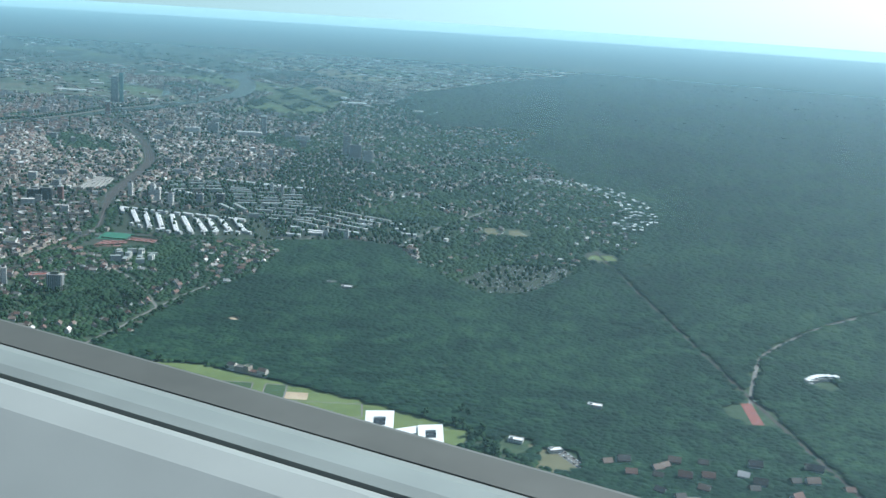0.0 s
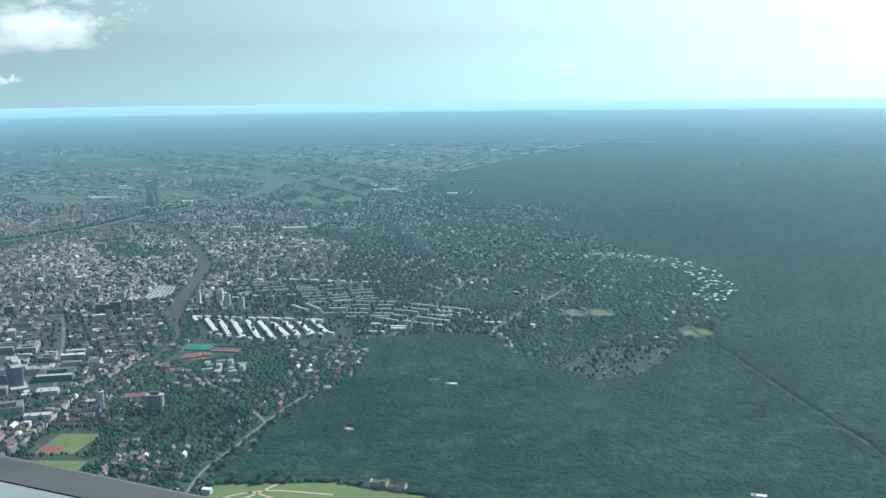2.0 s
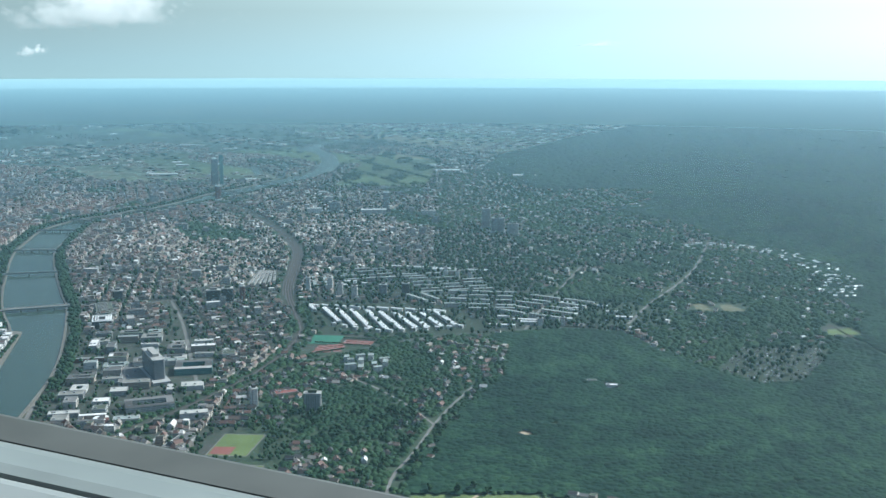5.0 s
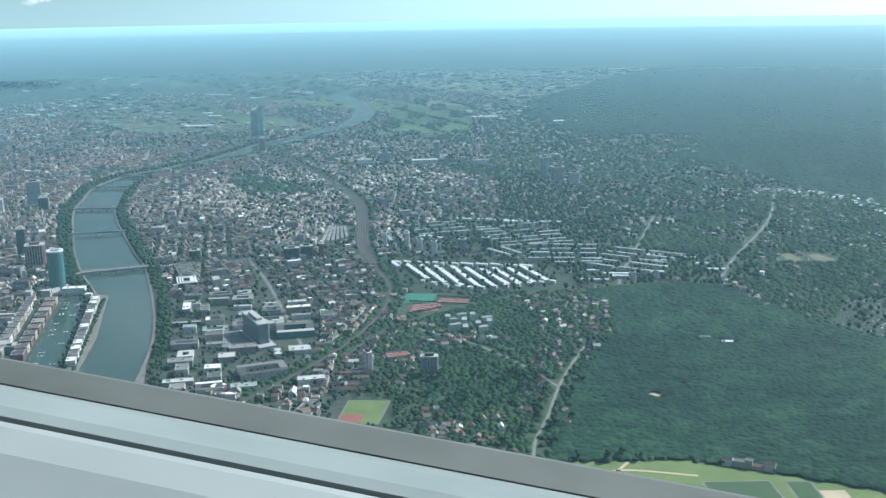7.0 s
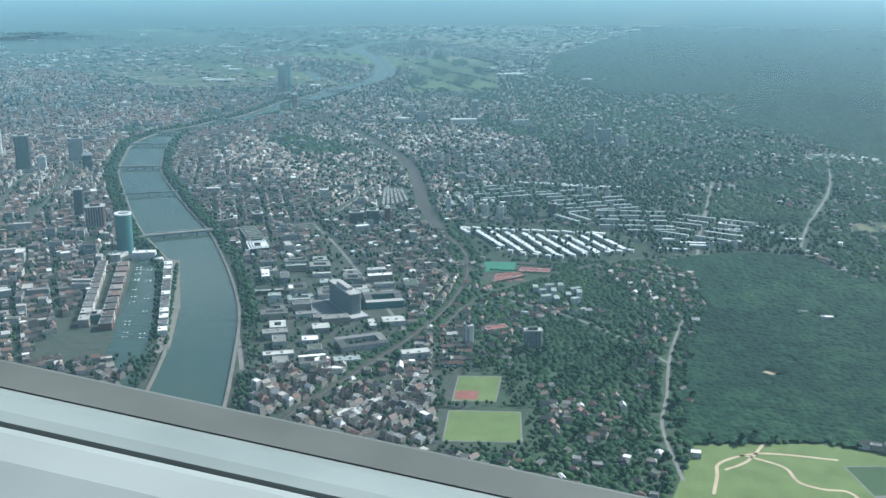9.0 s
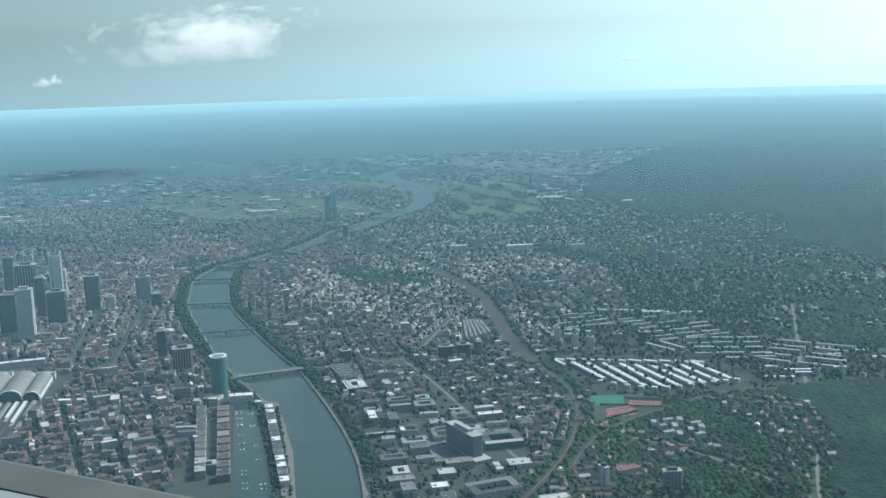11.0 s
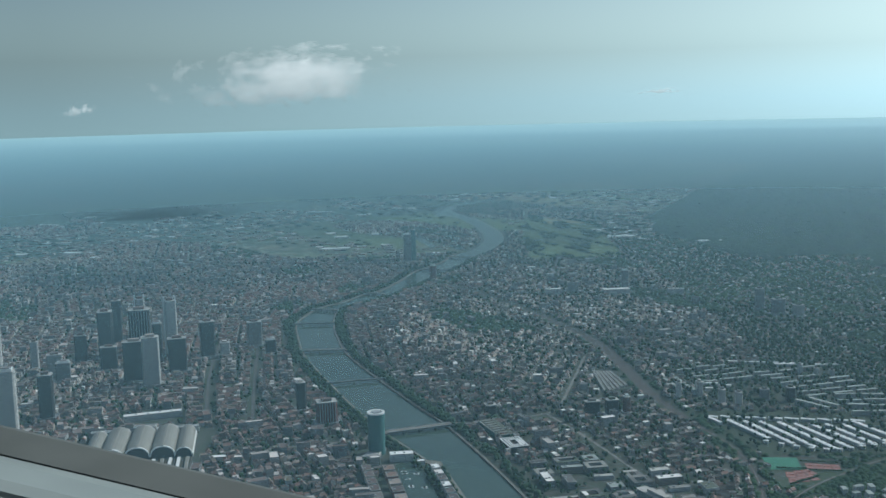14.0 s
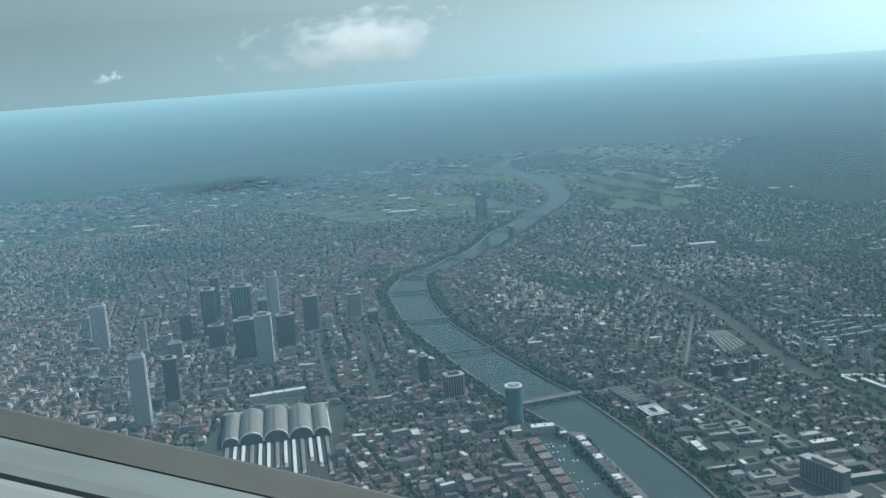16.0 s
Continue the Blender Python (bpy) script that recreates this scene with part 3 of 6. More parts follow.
# ---- sites of single large buildings: x, y, width, depth, height, turn, wall, kind of top, label ----
TOWERS = [
    (-264.9, 403.0, 3.8, 3.8, 20.2, 0.5, PALE_TOWER, "mast", "tallest pale office tower with a tall mast"),
    (-260.5, 362.5, 5.4, 4.2, 16.2, 0.3, PALE_TOWER, "slab", "silvery ribbed office tower with rounded edges"),
    (-283.5, 310.0, 4.6, 3.6, 19.4, 0.25, PALE_TOWER, "cap", "slim pale stone tower with a white rooftop frame"),
    (-280.8, 329.0, 4.0, 3.4, 13.4, 0.25, DARK_GLASS, "flat", "dark glass tower beside a pale stone tower"),
    (-287.0, 400.0, 5.0, 4.6, 17.4, 0.2, DARK_GLASS, "flat", "dark glass twin tower with folded facade"),
    (-276.6, 405.5, 7.2, 5.0, 16.8, 0.2, DARK_GLASS, "slab", "broad black glass office tower"),
    (-279.5, 416.0, 3.2, 3.2, 18.6, 0.4, PALE_TOWER, "mast", "pale round-edged tower with an antenna"),
    (-251.4, 399.5, 5.0, 3.8, 13.2, 0.35, DARK_GLASS, "flat", "dark grey office tower near the river"),
    (-267.6, 368.5, 7.0, 3.4, 13.6, 0.3, DARK_GLASS, "flat", "dark office slab among towers"),
    (-256.6, 379.0, 6.0, 3.4, 12.0, 0.3, DARK_GLASS, "flat", "grey office block among towers"),
    (-322.6, 390.0, 5.4, 4.2, 16.0, 0.3, PALE_TOWER, "cap", "pale tower with a glazed top"),
    (-332.0, 402.0, 3.2, 3.0, 9.6, 0.3, OFFICE, "flat", "slim grey office tower"),
    (-306.8, 386.0, 2.6, 2.6, 10.2, 0.3, PALE_TOWER, "flat", "slim pale tower between offices"),
    (-294.3, 395.0, 4.0, 3.0, 10.2, 0.3, DARK_GLASS, "flat", "dark mid-rise tower among offices"),
    (-266.3, 391.0, 3.0, 3.0, 14.6, 0.3, DARK_GLASS, "cap", "dark tower with a slanted white roof edge"),
    (-291.0, 425.0, 3.4, 3.0, 16.6, 0.3, DARK_GLASS, "flat", "slim dark tower behind the twin towers"),
    (-246.0, 402.0, 3.4, 3.0, 5.0, 0.35, PALE_TOWER, "flat", "beige office wing beside a dark tower"),
    (-291.6, 371.0, 4.6, 2.6, 6.4, 0.3, OFFICE, "cap", "grey office block with a pale roof frame"),
    (-281.0, 384.0, 5.4, 3.0, 8.4, 0.3, DARK_GLASS, "flat", "dark mid-rise slab among towers"),
    (-273.0, 426.0, 6.0, 3.4, 10.8, 0.3, PALE_TOWER, "flat", "beige stepped tower behind the black tower"),
    (-297.0, 378.0, 5.0, 3.0, 7.6, 0.3, OFFICE, "flat", "broad grey office block"),
    (-238.0, 415.5, 5.2, 3.4, 9.4, 0.4, OFFICE, "flat", "grey office tower near the river bank"),
    (-230.2, 404.0, 3.4, 2.6, 5.2, 0.4, DARK_GLASS, "cap", "dark office tower with a white roof frame by the river"),
    (-200.5, 320.0, 5.4, 4.2, 6.6, 0.3, BRICK, "slab", "broad dark brown office block near the bridge"),
    (-209.2, 332.0, 2.6, 2.6, 8.8, 0.3, DARK_GLASS, "flat", "dark blue-grey tower by the river"),
    (-189.9, 611.0, 4.0, 2.4, 15.8, 0.2, DARK_GLASS, "slab", "tall twin glass tower beside the far river"),
    (-186.6, 613.0, 2.2, 2.4, 18.2, 0.2, GREEN_GLASS, "flat", "slanted taller half of a far glass tower"),
    (-175.1, 551.5, 2.6, 2.6, 7.4, 0.4, BRICK, "cap", "dark brick tower on the far river bank"),
    (-86.6, 514.6, 3.0, 2.2, 9.0, 0.1, OFFICE, "cap", "tall grey silo tower on the hill"),
    (-110.8, 511.5, 5.2, 2.4, 4.8, 0.1, OFFICE, "flat", "pale high-rise slab on the hill"),
    (-40.6, 462.0, 3.4, 2.6, 9.0, 0.1, OFFICE, "flat", "grey high-rise flats on the hill"),
    (-36.0, 452.0, 5.2, 2.6, 6.4, 0.2, OFFICE, "flat", "broad grey high-rise flats among trees"),
    (-30.0, 446.0, 4.2, 2.6, 5.0, 0.3, OFFICE, "flat", "stepped grey high-rise flats among trees"),
    (-386.9, 795.0, 2.2, 2.2, 5.2, 0.1, PALE_TOWER, "flat", "far white tower block"),
    (-382.6, 797.0, 2.2, 2.2, 5.2, 0.1, PALE_TOWER, "flat", "far white tower block"),
    (-123.6, 249.5, 2.6, 11.6, 5.2, 0.50, WARD_FACADE, "flat", "high-rise hospital ward slab with shade in its blue-grey walls"),
    (-97.0, 229.6, 1.2, 2.3, 3.7, 0.5, WHITE_FACADE, "flat", "narrow white apartment tower among trees"),
    (-84.3, 227.0, 3.6, 1.9, 3.5, 0.05, OFFICE, "slab", "grey apartment tower beside the park"),
    (-122.0, 322.5, 3.4, 2.4, 4.6, 0.2, DARK_GLASS, "flat", "dark office tower beside the railway"),
    (-117.8, 323.5, 1.6, 2.2, 5.0, 0.2, BRICK, "flat", "red-brown office tower beside the railway"),
    (-127.0, 326.0, 4.2, 2.2, 3.2, 0.2, DARK_GLASS, "flat", "dark office slab beside the railway"),
    (-155.5, 325.0, 3.0, 3.0, 3.2, 0.3, DARK_GLASS, "flat", "blue-grey office block at the bridge head"),
    (-89.5, 331.5, 1.9, 1.9, 4.2, 0.05, WHITE_FACADE, "flat", "white apartment tower behind the estate"),
    (-85.0, 330.5, 1.9, 1.9, 3.6, 0.05, WHITE_FACADE, "flat", "white apartment tower behind the estate"),
    (-93.6, 341.0, 1.7, 2.6, 4.0, 0.05, WHITE_FACADE, "flat", "white apartment slab behind the estate"),
    (-100.2, 338.5, 1.4, 1.9, 4.6, 0.05, WHITE_FACADE, "flat", "narrow white tower beside the railway"),
    (-76.5, 334.5, 2.4, 1.8, 3.2, 0.05, OFFICE, "flat", "grey apartment block behind the estate"),
    (-69.5, 333.0, 2.4, 2.0, 4.0, 0.0, DARK_GLASS, "flat", "dark apartment tower behind the estate"),
    (-25.2, 296.8, 1.3, 1.2, 2.4, 0.0, WHITE_FACADE, "flat", "small white apartment tower at the forest edge"),
    (-31.2, 297.6, 1.5, 1.2, 1.9, 0.0, WHITE_FACADE, "flat", "small white apartment tower at the forest edge"),
    (-57.4, 361.5, 1.3, 1.3, 3.0, 0.1, WHITE_FACADE, "flat", "white point block in the housing area"),
    (-53.4, 358.6, 1.3, 1.3, 2.7, 0.1, WHITE_FACADE, "flat", "white point block in the housing area"),
    (-49.4, 356.0, 1.3, 1.3, 2.6, 0.1, WHITE_FACADE, "flat", "white point block in the housing area"),
]
CLEARINGS = [(18, 318, 4.5), (26.5, 318, 5.0), (48.5, 291.5, 5.5), (-41.1, 212.8, 1.7), (-20.0, 243, 2.4), (60.7, 283.7, 2.2), (4, 190, 1.0), (59, 175, 5.0), (78, 194, 3.5), (31, 174, 1.8), (15.5, 156, 3.0), (22, 151, 3.8), (-34.6, 218.4, 1.2)]
LANDMARKS = [(t[0], t[1], 0.75 * max(t[2], t[3]) + 0.9) for t in TOWERS] + [(-185, 294, 6), (-250, 328, 9), (-117, 349, 6), (-117, 358, 6), (-117, 367, 6), (-120, 508, 6), (-90, 508, 9), (-65, 503, 6)]
VILLAS = [(44 + 29 * math.cos(a - 0.9) + 5.0 * math.sin(31 * a), 372 + 50 * math.sin(a - 0.9) + 4.5 * math.sin(53 * a)) for a in np.linspace(0.0, 2.65, 112)]
LANDMARKS += [(x, y, 0.95) for x, y in VILLAS] + [(x, y, 5.0) for line in DOCKS for x, y in line] + [(18, 318, 4.5), (26.5, 318, 5.0), (48.5, 291.5, 6.0)]
ALLOTMENTS = [(7, 256), (14, 246), (25, 247), (38, 268), (37, 278), (17, 275)]


def free_of_lines(x, y):
    q = np.array([x]), np.array([y])
    return away(*q, RIGHT_BANK)[0] > 4.5 and away(*q, RAILWAY)[0] > 4.0 and all(away(*q, s)[0] > 2.0 for s in STREETS)
# ---- town fabric: streets of houses, woods and street trees ----
GABLE = ([(-.5, -.5, 0), (.5, -.5, 0), (.5, .5, 0), (-.5, .5, 0), (-.5, -.5, .68), (.5, -.5, .68), (.5, .5, .68), (-.5, .5, .68), (-.5, 0, 1), (.5, 0, 1)],
         [(0, 1, 5, 4), (2, 3, 7, 6), (1, 2, 6, 9, 5), (3, 0, 4, 8, 7), (4, 5, 9, 8), (6, 7, 8, 9)], [0, 0, 0, 0, 1, 1])
HIP = (GABLE[0][:8] + [(-.25, 0, 1), (.25, 0, 1)], [(0, 1, 5, 4), (2, 3, 7, 6), (1, 2, 6, 5), (3, 0, 4, 7), (4, 5, 9, 8), (6, 7, 8, 9), (5, 6, 9), (7, 4, 8)], [0, 0, 0, 0, 1, 1, 1, 1])
FLAT = ([(-.5, -.5, 0), (.5, -.5, 0), (.5, .5, 0), (-.5, .5, 0), (-.5, -.5, 1), (.5, -.5, 1), (.5, .5, 1), (-.5, .5, 1), (-.46, -.46, .95), (.46, -.46, .95), (.46, .46, .95), (-.46, .46, .95)],
        [(0, 1, 5, 4), (1, 2, 6, 5), (2, 3, 7, 6), (3, 0, 4, 7), (8, 9, 10, 11), (4, 5, 9, 8), (5, 6, 10, 9), (6, 7, 11, 10), (7, 4, 8, 11)], [0, 0, 0, 0, 1, 0, 0, 0, 0])

KEEP_CLEAR = [FIELDS, SPORTS, HARBOUR, ESTATE, SLABS, COURTS, CAMPUS, STATION, MEADOWS] + PARKS


def free(x, y, margin=1.0):
    """Where houses may stand: off the water, the tracks and what is built by itself."""
    ok = np.ones(len(x), bool)
    for zone in KEEP_CLEAR:
        ok &= ~inside(x, y, zone)
    ok &= ~inside(x, y, [tuple(p) for p in LEFT_BANK] + [tuple(p) for p in RIGHT_BANK[::-1]])
    ok &= (away(x, y, LEFT_BANK) > np.where(y < 480, 4.6, 2.6) + margin) & (away(x, y, RIGHT_BANK) > np.where(y < 480, 3.6, 2.6) + margin)
    ok &= away(x, y, RAILWAY) > np.where(y < 320, 1.0, 2.4) + margin * 0.7
    ok &= (away(x, y, AVENUE) > 1.2 + margin) & (away(x, y, BRANCH) > 0.6 + margin)
    for line in STREETS:
        ok &= away(x, y, line) > 0.9 + margin
    for lx, ly, lr in LANDMARKS:
        ok &= np.hypot(x - lx, y - ly) > lr
    return ok


def groves(x, y):
    """Uneven parks, cemeteries and wooded strips between the quarters."""
    a = np.sin(x * 0.043 + 1.9 * np.sin(y * 0.017)) * np.cos(y * 0.031 + 1.3 * np.sin(x * 0.021 + 2)) + 0.45 * np.sin(x * 0.11 + y * 0.07)
    return (a > 0.78) & (y > 430) & (away(x, y, MIDSTREAM) > 14)


def density(x, y):
    """How closely built an area is, from villas among trees to closed blocks."""
    d = np.full(len(x), 0.93)
    d[(away(x, y, MIDSTREAM) < 120) & (x > -130 - 0.25 * (y - 300)) & (y > 290)] = 0.84
    d[(x > -62) & (y > 290)] = 0.46
    clusters = np.sin(x * 0.16 + 0.6) * np.cos(y * 0.11 + 0.05 * x) + 0.5 * np.sin(x * 0.41 + y * 0.23)
    d[(x > -30) & (y > 300)] = np.where(clusters > 0.25, 0.5, 0.13)[(x > -30) & (y > 300)]
    d[(x > -96) & (x < -40) & (y < 290)] = 0.42
    d[inside(x, y, [(28, 300), (80, 320), (76, 360), (60, 440), (30, 420)])] = 0.22
    d[(x > -4) & (y < 318)] = 0.10
    d[groves(x, y)] = 0.08
    d[inside(x, y, ALLOTMENTS)] = 0.0
    d[(y > 480) & (x > -130)] *= 0.7
    d[np.hypot(x + 90, y - 30) > 560] *= 0.75
    return d


def town_blocks():
    """Closed blocks of houses round yards, in quarters that each have their own street grid."""
    seeds = np.stack((rng.uniform(-560, 90, 150), rng.uniform(130, 800, 150)), 1)
    angles = rng.uniform(-1.57, 1.57, 150)
    centre = seeds[:, 0] < -165 - 0.2 * (seeds[:, 1] - 300)
    angles[centre] = 1.82 + 1.571 * (rng.rand(centre.sum()) < 0.25) + rng.uniform(-0.16, 0.16, centre.sum())
    houses, yards = [], []
    for k, (seed, ang) in enumerate(zip(seeds, angles)):
        bw, bd, street = rng.uniform(6, 10), rng.uniform(4.4, 6.8), rng.uniform(1.3, 1.9)
        gi, gj = np.meshgrid(np.arange(-9, 10), np.arange(-12, 13))
        cx, cy = gi.ravel() * (bw + street), gj.ravel() * (bd + street)
        c, s = math.cos(ang), math.sin(ang)
        wx, wy = seed[0] + cx * c - cy * s, seed[1] + cx * s + cy * c
        near = ((wx[:, None] - seeds[None, :, 0]) ** 2 + (wy[:, None] - seeds[None, :, 1]) ** 2).argmin(1) == k
        for x0, y0 in zip(cx[near], cy[near]):
            for side in range(4):
                length = bw if side < 2 else bd - 2.4
                at = -length / 2
                while at < length / 2 - 0.7:
                    w = min(rng.uniform(0.9, 2.1), length / 2 - at)
                    mid = at + w / 2
                    lx, ly, ta = ((mid, -bd / 2 + .6, 0), (mid, bd / 2 - .6, 0), (-bw / 2 + .6, mid, math.pi / 2), (bw / 2 - .6, mid, math.pi / 2))[side]
                    houses.append((seed[0] + (x0 + lx) * c - (y0 + ly) * s, seed[1] + (x0 + lx) * s + (y0 + ly) * c, ang + ta, w * 0.98, 1.2))
                    at += w
            yards.append((seed[0] + x0 * c - y0 * s, seed[1] + x0 * s + y0 * c, ang, bw - 2.8, bd - 2.8))
    return np.array(houses), np.array(yards)


houses, yards = town_blocks()
hx, hy = houses[:, 0], houses[:, 1]
town, woods = land_use(hx, hy)
dens = density(hx, hy)
keep = (town > 0.5) & (woods < 0.5) & free(hx, hy) & (rng.rand(len(hx)) < dens)
# only what the flight overlooks
keep &= (np.abs(np.arctan2(hx + 90, hy - 30)) < 0.95) & (hy > 150)
houses, dens = houses[keep], dens[keep]
hx, hy = houses[:, 0], houses[:, 1]
villa = dens < 0.5
houses[villa, 2] += rng.uniform(-0.6, 0.6, villa.sum())
houses[villa, :2] += rng.uniform(-0.9, 0.9, (villa.sum(), 2))
height = np.where(villa, rng.uniform(0.75, 1.15, len(hx)), rng.uniform(1.1, 1.9, len(hx)) - 0.25 * (hx > -130 - 0.25 * (hy - 300)))
centre = np.exp(-((hx + 235) ** 2 + (hy - 400) ** 2) / 90 ** 2)
height *= 1 + 0.5 * centre * rng.rand(len(hx))
width = np.where(villa, np.clip(houses[:, 3], 0.9, 1.6), houses[:, 3])
deep = np.where(villa, rng.uniform(0.9, 1.2, len(hx)), rng.uniform(1.1, 1.45, len(hx)))
kind = rng.rand(len(hx))
near_things = np.zeros(len(hx), bool)
villa_zone = np.where(inside(hx, hy, [(-110, 160), (-40, 160), (-36, 262), (-98, 292)]))[0]
near_things[villa_zone[:260]] = True
for label, name, shape, lo, hi, wall, roof in (("many gabled town houses with tiled roofs in closed blocks", "town_houses", GABLE, 0.0, 0.55, FACADE, ROOF),
                                              ("many hipped town houses with tiled roofs", "hipped_houses", HIP, 0.55, 0.72, FACADE, ROOF),
                                              ("many flat-roofed town buildings of three to six storeys", "flat_roofed_buildings", FLAT, 0.72, 1.01, FACADE, FLAT_ROOF)):
    pick = (kind >= lo) & (kind < hi) & ~near_things
    size = np.stack((width, deep, height), 1)[pick]
    ob = new(name, stamp(name, shape, np.stack((hx, hy, 0 * hx), 1)[pick], houses[pick, 2], size, (wall, roof)))
    tagged(ob, label, "houses", kind="stuff")

# larger office and public buildings between the town houses
bx, by = rng.uniform(-420, -60, 2600), rng.uniform(230, 640, 2600)
town_ok, wood_ok = land_use(bx, by)
ok = (town_ok > 0.5) & (wood_ok < 0.5) & free(bx, by, 3.0) & (rng.rand(2600) < np.where(bx < -175, 0.5, 0.16)) & ((bx < -108) | (by > 380))
m = ok.sum()
tagged(new("office_buildings", stamp("office_buildings", FLAT, np.stack((bx[ok], by[ok], 0 * bx[ok]), 1), 0.25 + 1.571 * (rng.rand(m) < 0.6) + rng.uniform(-0.2, 0.2, m), np.stack((rng.uniform(1.8, 4.8, m), rng.uniform(1.3, 2.4, m), rng.uniform(1.7, 3.2, m)), 1), (OFFICE, FLAT_ROOF))),
       "grey office and public buildings taller than the houses", "offices", kind="stuff")


def crowns(seed, count):
    """Uneven leafy crown shapes of few faces."""
    r = np.random.RandomState(seed)
    shapes = []
    for _ in range(count):
        bm = bmesh.new()
        bmesh.ops.create_icosphere(bm, subdivisions=1, radius=0.5)
        v = np.array([q.co for q in bm.verts])
        v *= r.uniform(0.72, 1.25, (len(v), 1))
        v += r.uniform(-0.06, 0.06, v.shape)
        v[:, 2] = v[:, 2] * 0.9 + 0.55
        f = [[q.index for q in face.verts] for face in bm.faces if min(v[q.index, 2] for q in face.verts) > -0.3]
        f = [a for a in f if v[a, 2].mean() > 0.22]
        bm.free()
        shapes.append((v, f, [0] * len(f)))
    return shapes


CROWNS = crowns(3, 6)


def domes(seed, count):
    """Low uneven tops of crowns that close up into a canopy."""
    r = np.random.RandomState(seed)
    shapes = []
    for _ in range(count):
        v = [(0.5 * q * math.cos(a), 0.5 * q * math.sin(a), z) for z, q in ((0.0, 1.0), (0.62, 0.62)) for a in np.arange(7) * 0.8976]
        v = np.array(v + [(0.0, 0.0, 1.0)]) + r.uniform(-0.07, 0.07, (15, 3))
        f = [(i, (i + 1) % 7, 7 + (i + 1) % 7, 7 + i) for i in range(7)] + [(7 + i, 7 + (i + 1) % 7, 14) for i in range(7)]
        shapes.append((v, f, [0] * 14))
    return shapes


DOMES = domes(5, 6)


def plant(name, x, y, size, material, label, category, tall=1.0, foot=0.12, shapes=CROWNS):
    """Trees that nobody could count, six crown shapes mixed."""
    n = len(x)
    which = rng.randint(0, len(shapes), n)
    for k, shape in enumerate(shapes):
        p = which == k
        if not p.any():
            continue
        s = size[p]
        sz = np.stack((s, s * rng.uniform(0.85, 1.15, p.sum()), np.minimum(s * tall, 1.5) * rng.uniform(0.75, 1.25, p.sum())), 1)
        ob = new(name, stamp(name, shape, np.stack((x[p], y[p], 0 * s + foot), 1), rng.uniform(0, 6.28, p.sum()), sz, (material,)))
        ob.data.polygons.foreach_set("use_smooth", np.ones(len(ob.data.polygons), dtype=bool))
        tagged(ob, label, category, kind="stuff")


# forest: spacing grows with distance
pts = []
r0 = 95.0
while r0 < 2100:
    step = max(1.05, r0 / 190)
    a = np.arange(-0.62, 1.02, step / r0)
    a = a + rng.uniform(-0.5, 0.5, len(a)) * step / r0
    rr = r0 + rng.uniform(-0.5, 0.5, len(a)) * step
    pts.append(np.stack((-90 + rr * np.sin(a), 30 + rr * np.cos(a), 0 * a + step), 1))
    r0 += step * 0.95
pts = np.concatenate(pts)
_, w = land_use(pts[:, 0], pts[:, 1])
clear = (away(pts[:, 0], pts[:, 1], FOREST_RAILWAY) > 1.0) & (away(pts[:, 0], pts[:, 1], FOREST_ROAD) > 0.9) & (away(pts[:, 0], pts[:, 1], AVENUE) > 0.75) & (away(pts[:, 0], pts[:, 1], PARK_ROAD) > 0.6) & (away(pts[:, 0], pts[:, 1], BRANCH) > 0.75)
clear &= ~inside(pts[:, 0], pts[:, 1], FIELDS) & ~inside(pts[:, 0], pts[:, 1], MEADOWS)
for bx, by, br in CLEARINGS:
    clear &= np.hypot(pts[:, 0] - bx, (pts[:, 1] - by) * 0.8) > br
forest = pts[(w > 0.5) & clear & ((np.hypot(pts[:, 0] + 90, pts[:, 1] - 30) < 820) | inside(pts[:, 0], pts[:, 1], FOREST))]
size = forest[:, 2] * rng.uniform(1.45, 2.1, len(forest))
plant("forest_trees", forest[:, 0], forest[:, 1], size, WOOD_LEAF, "dense green deciduous forest canopy", "forest", 0.14, 0.38, DOMES)
# the closed leaf layer below the single crowns
cx, cy = [q.ravel() for q in np.meshgrid(np.arange(-110, 420, 2.2), np.arange(100, 760, 2.2))]
_, cw = land_use(cx, cy)
ok = (cw > 0.5) & ~inside(cx, cy, FIELDS) & ~inside(cx, cy, MEADOWS) & (np.abs(np.arctan2(cx + 90, cy - 30)) < 1.0)
for line, gap in ((FOREST_RAILWAY, 1.7), (FOREST_ROAD, 2.0), (AVENUE, 2.1), (PARK_ROAD, 1.7), (BRANCH, 1.8)):
    ok &= away(cx, cy, line) > gap
for bx, by, br in CLEARINGS:
    ok &= np.hypot(cx - bx, (cy - by) * 0.8) > br + 0.4
m = ok.sum()
PILLOW = ([(-.5, -.5, 0), (.5, -.5, 0), (.5, .5, 0), (-.5, .5, 0), (0, 0, 1)], [(0, 1, 4), (1, 2, 4), (2, 3, 4), (3, 0, 4)], [0, 0, 0, 0])
leaf_layer = new("forest_leaf_layer", stamp("forest_leaf_layer", PILLOW, np.stack((cx[ok], cy[ok], rng.uniform(0.42, 0.48, m)), 1), 0 * cx[ok], np.stack((0 * cx[ok] + 2.5, 0 * cx[ok] + 2.5, rng.uniform(0.05, 0.12, m)), 1), (WOOD_LEAF,)))
leaf_layer.data.polygons.foreach_set("use_smooth", np.ones(len(leaf_layer.data.polygons), dtype=bool))
tagged(leaf_layer, "closed leaf layer of the dense forest", "forest", kind="stuff")

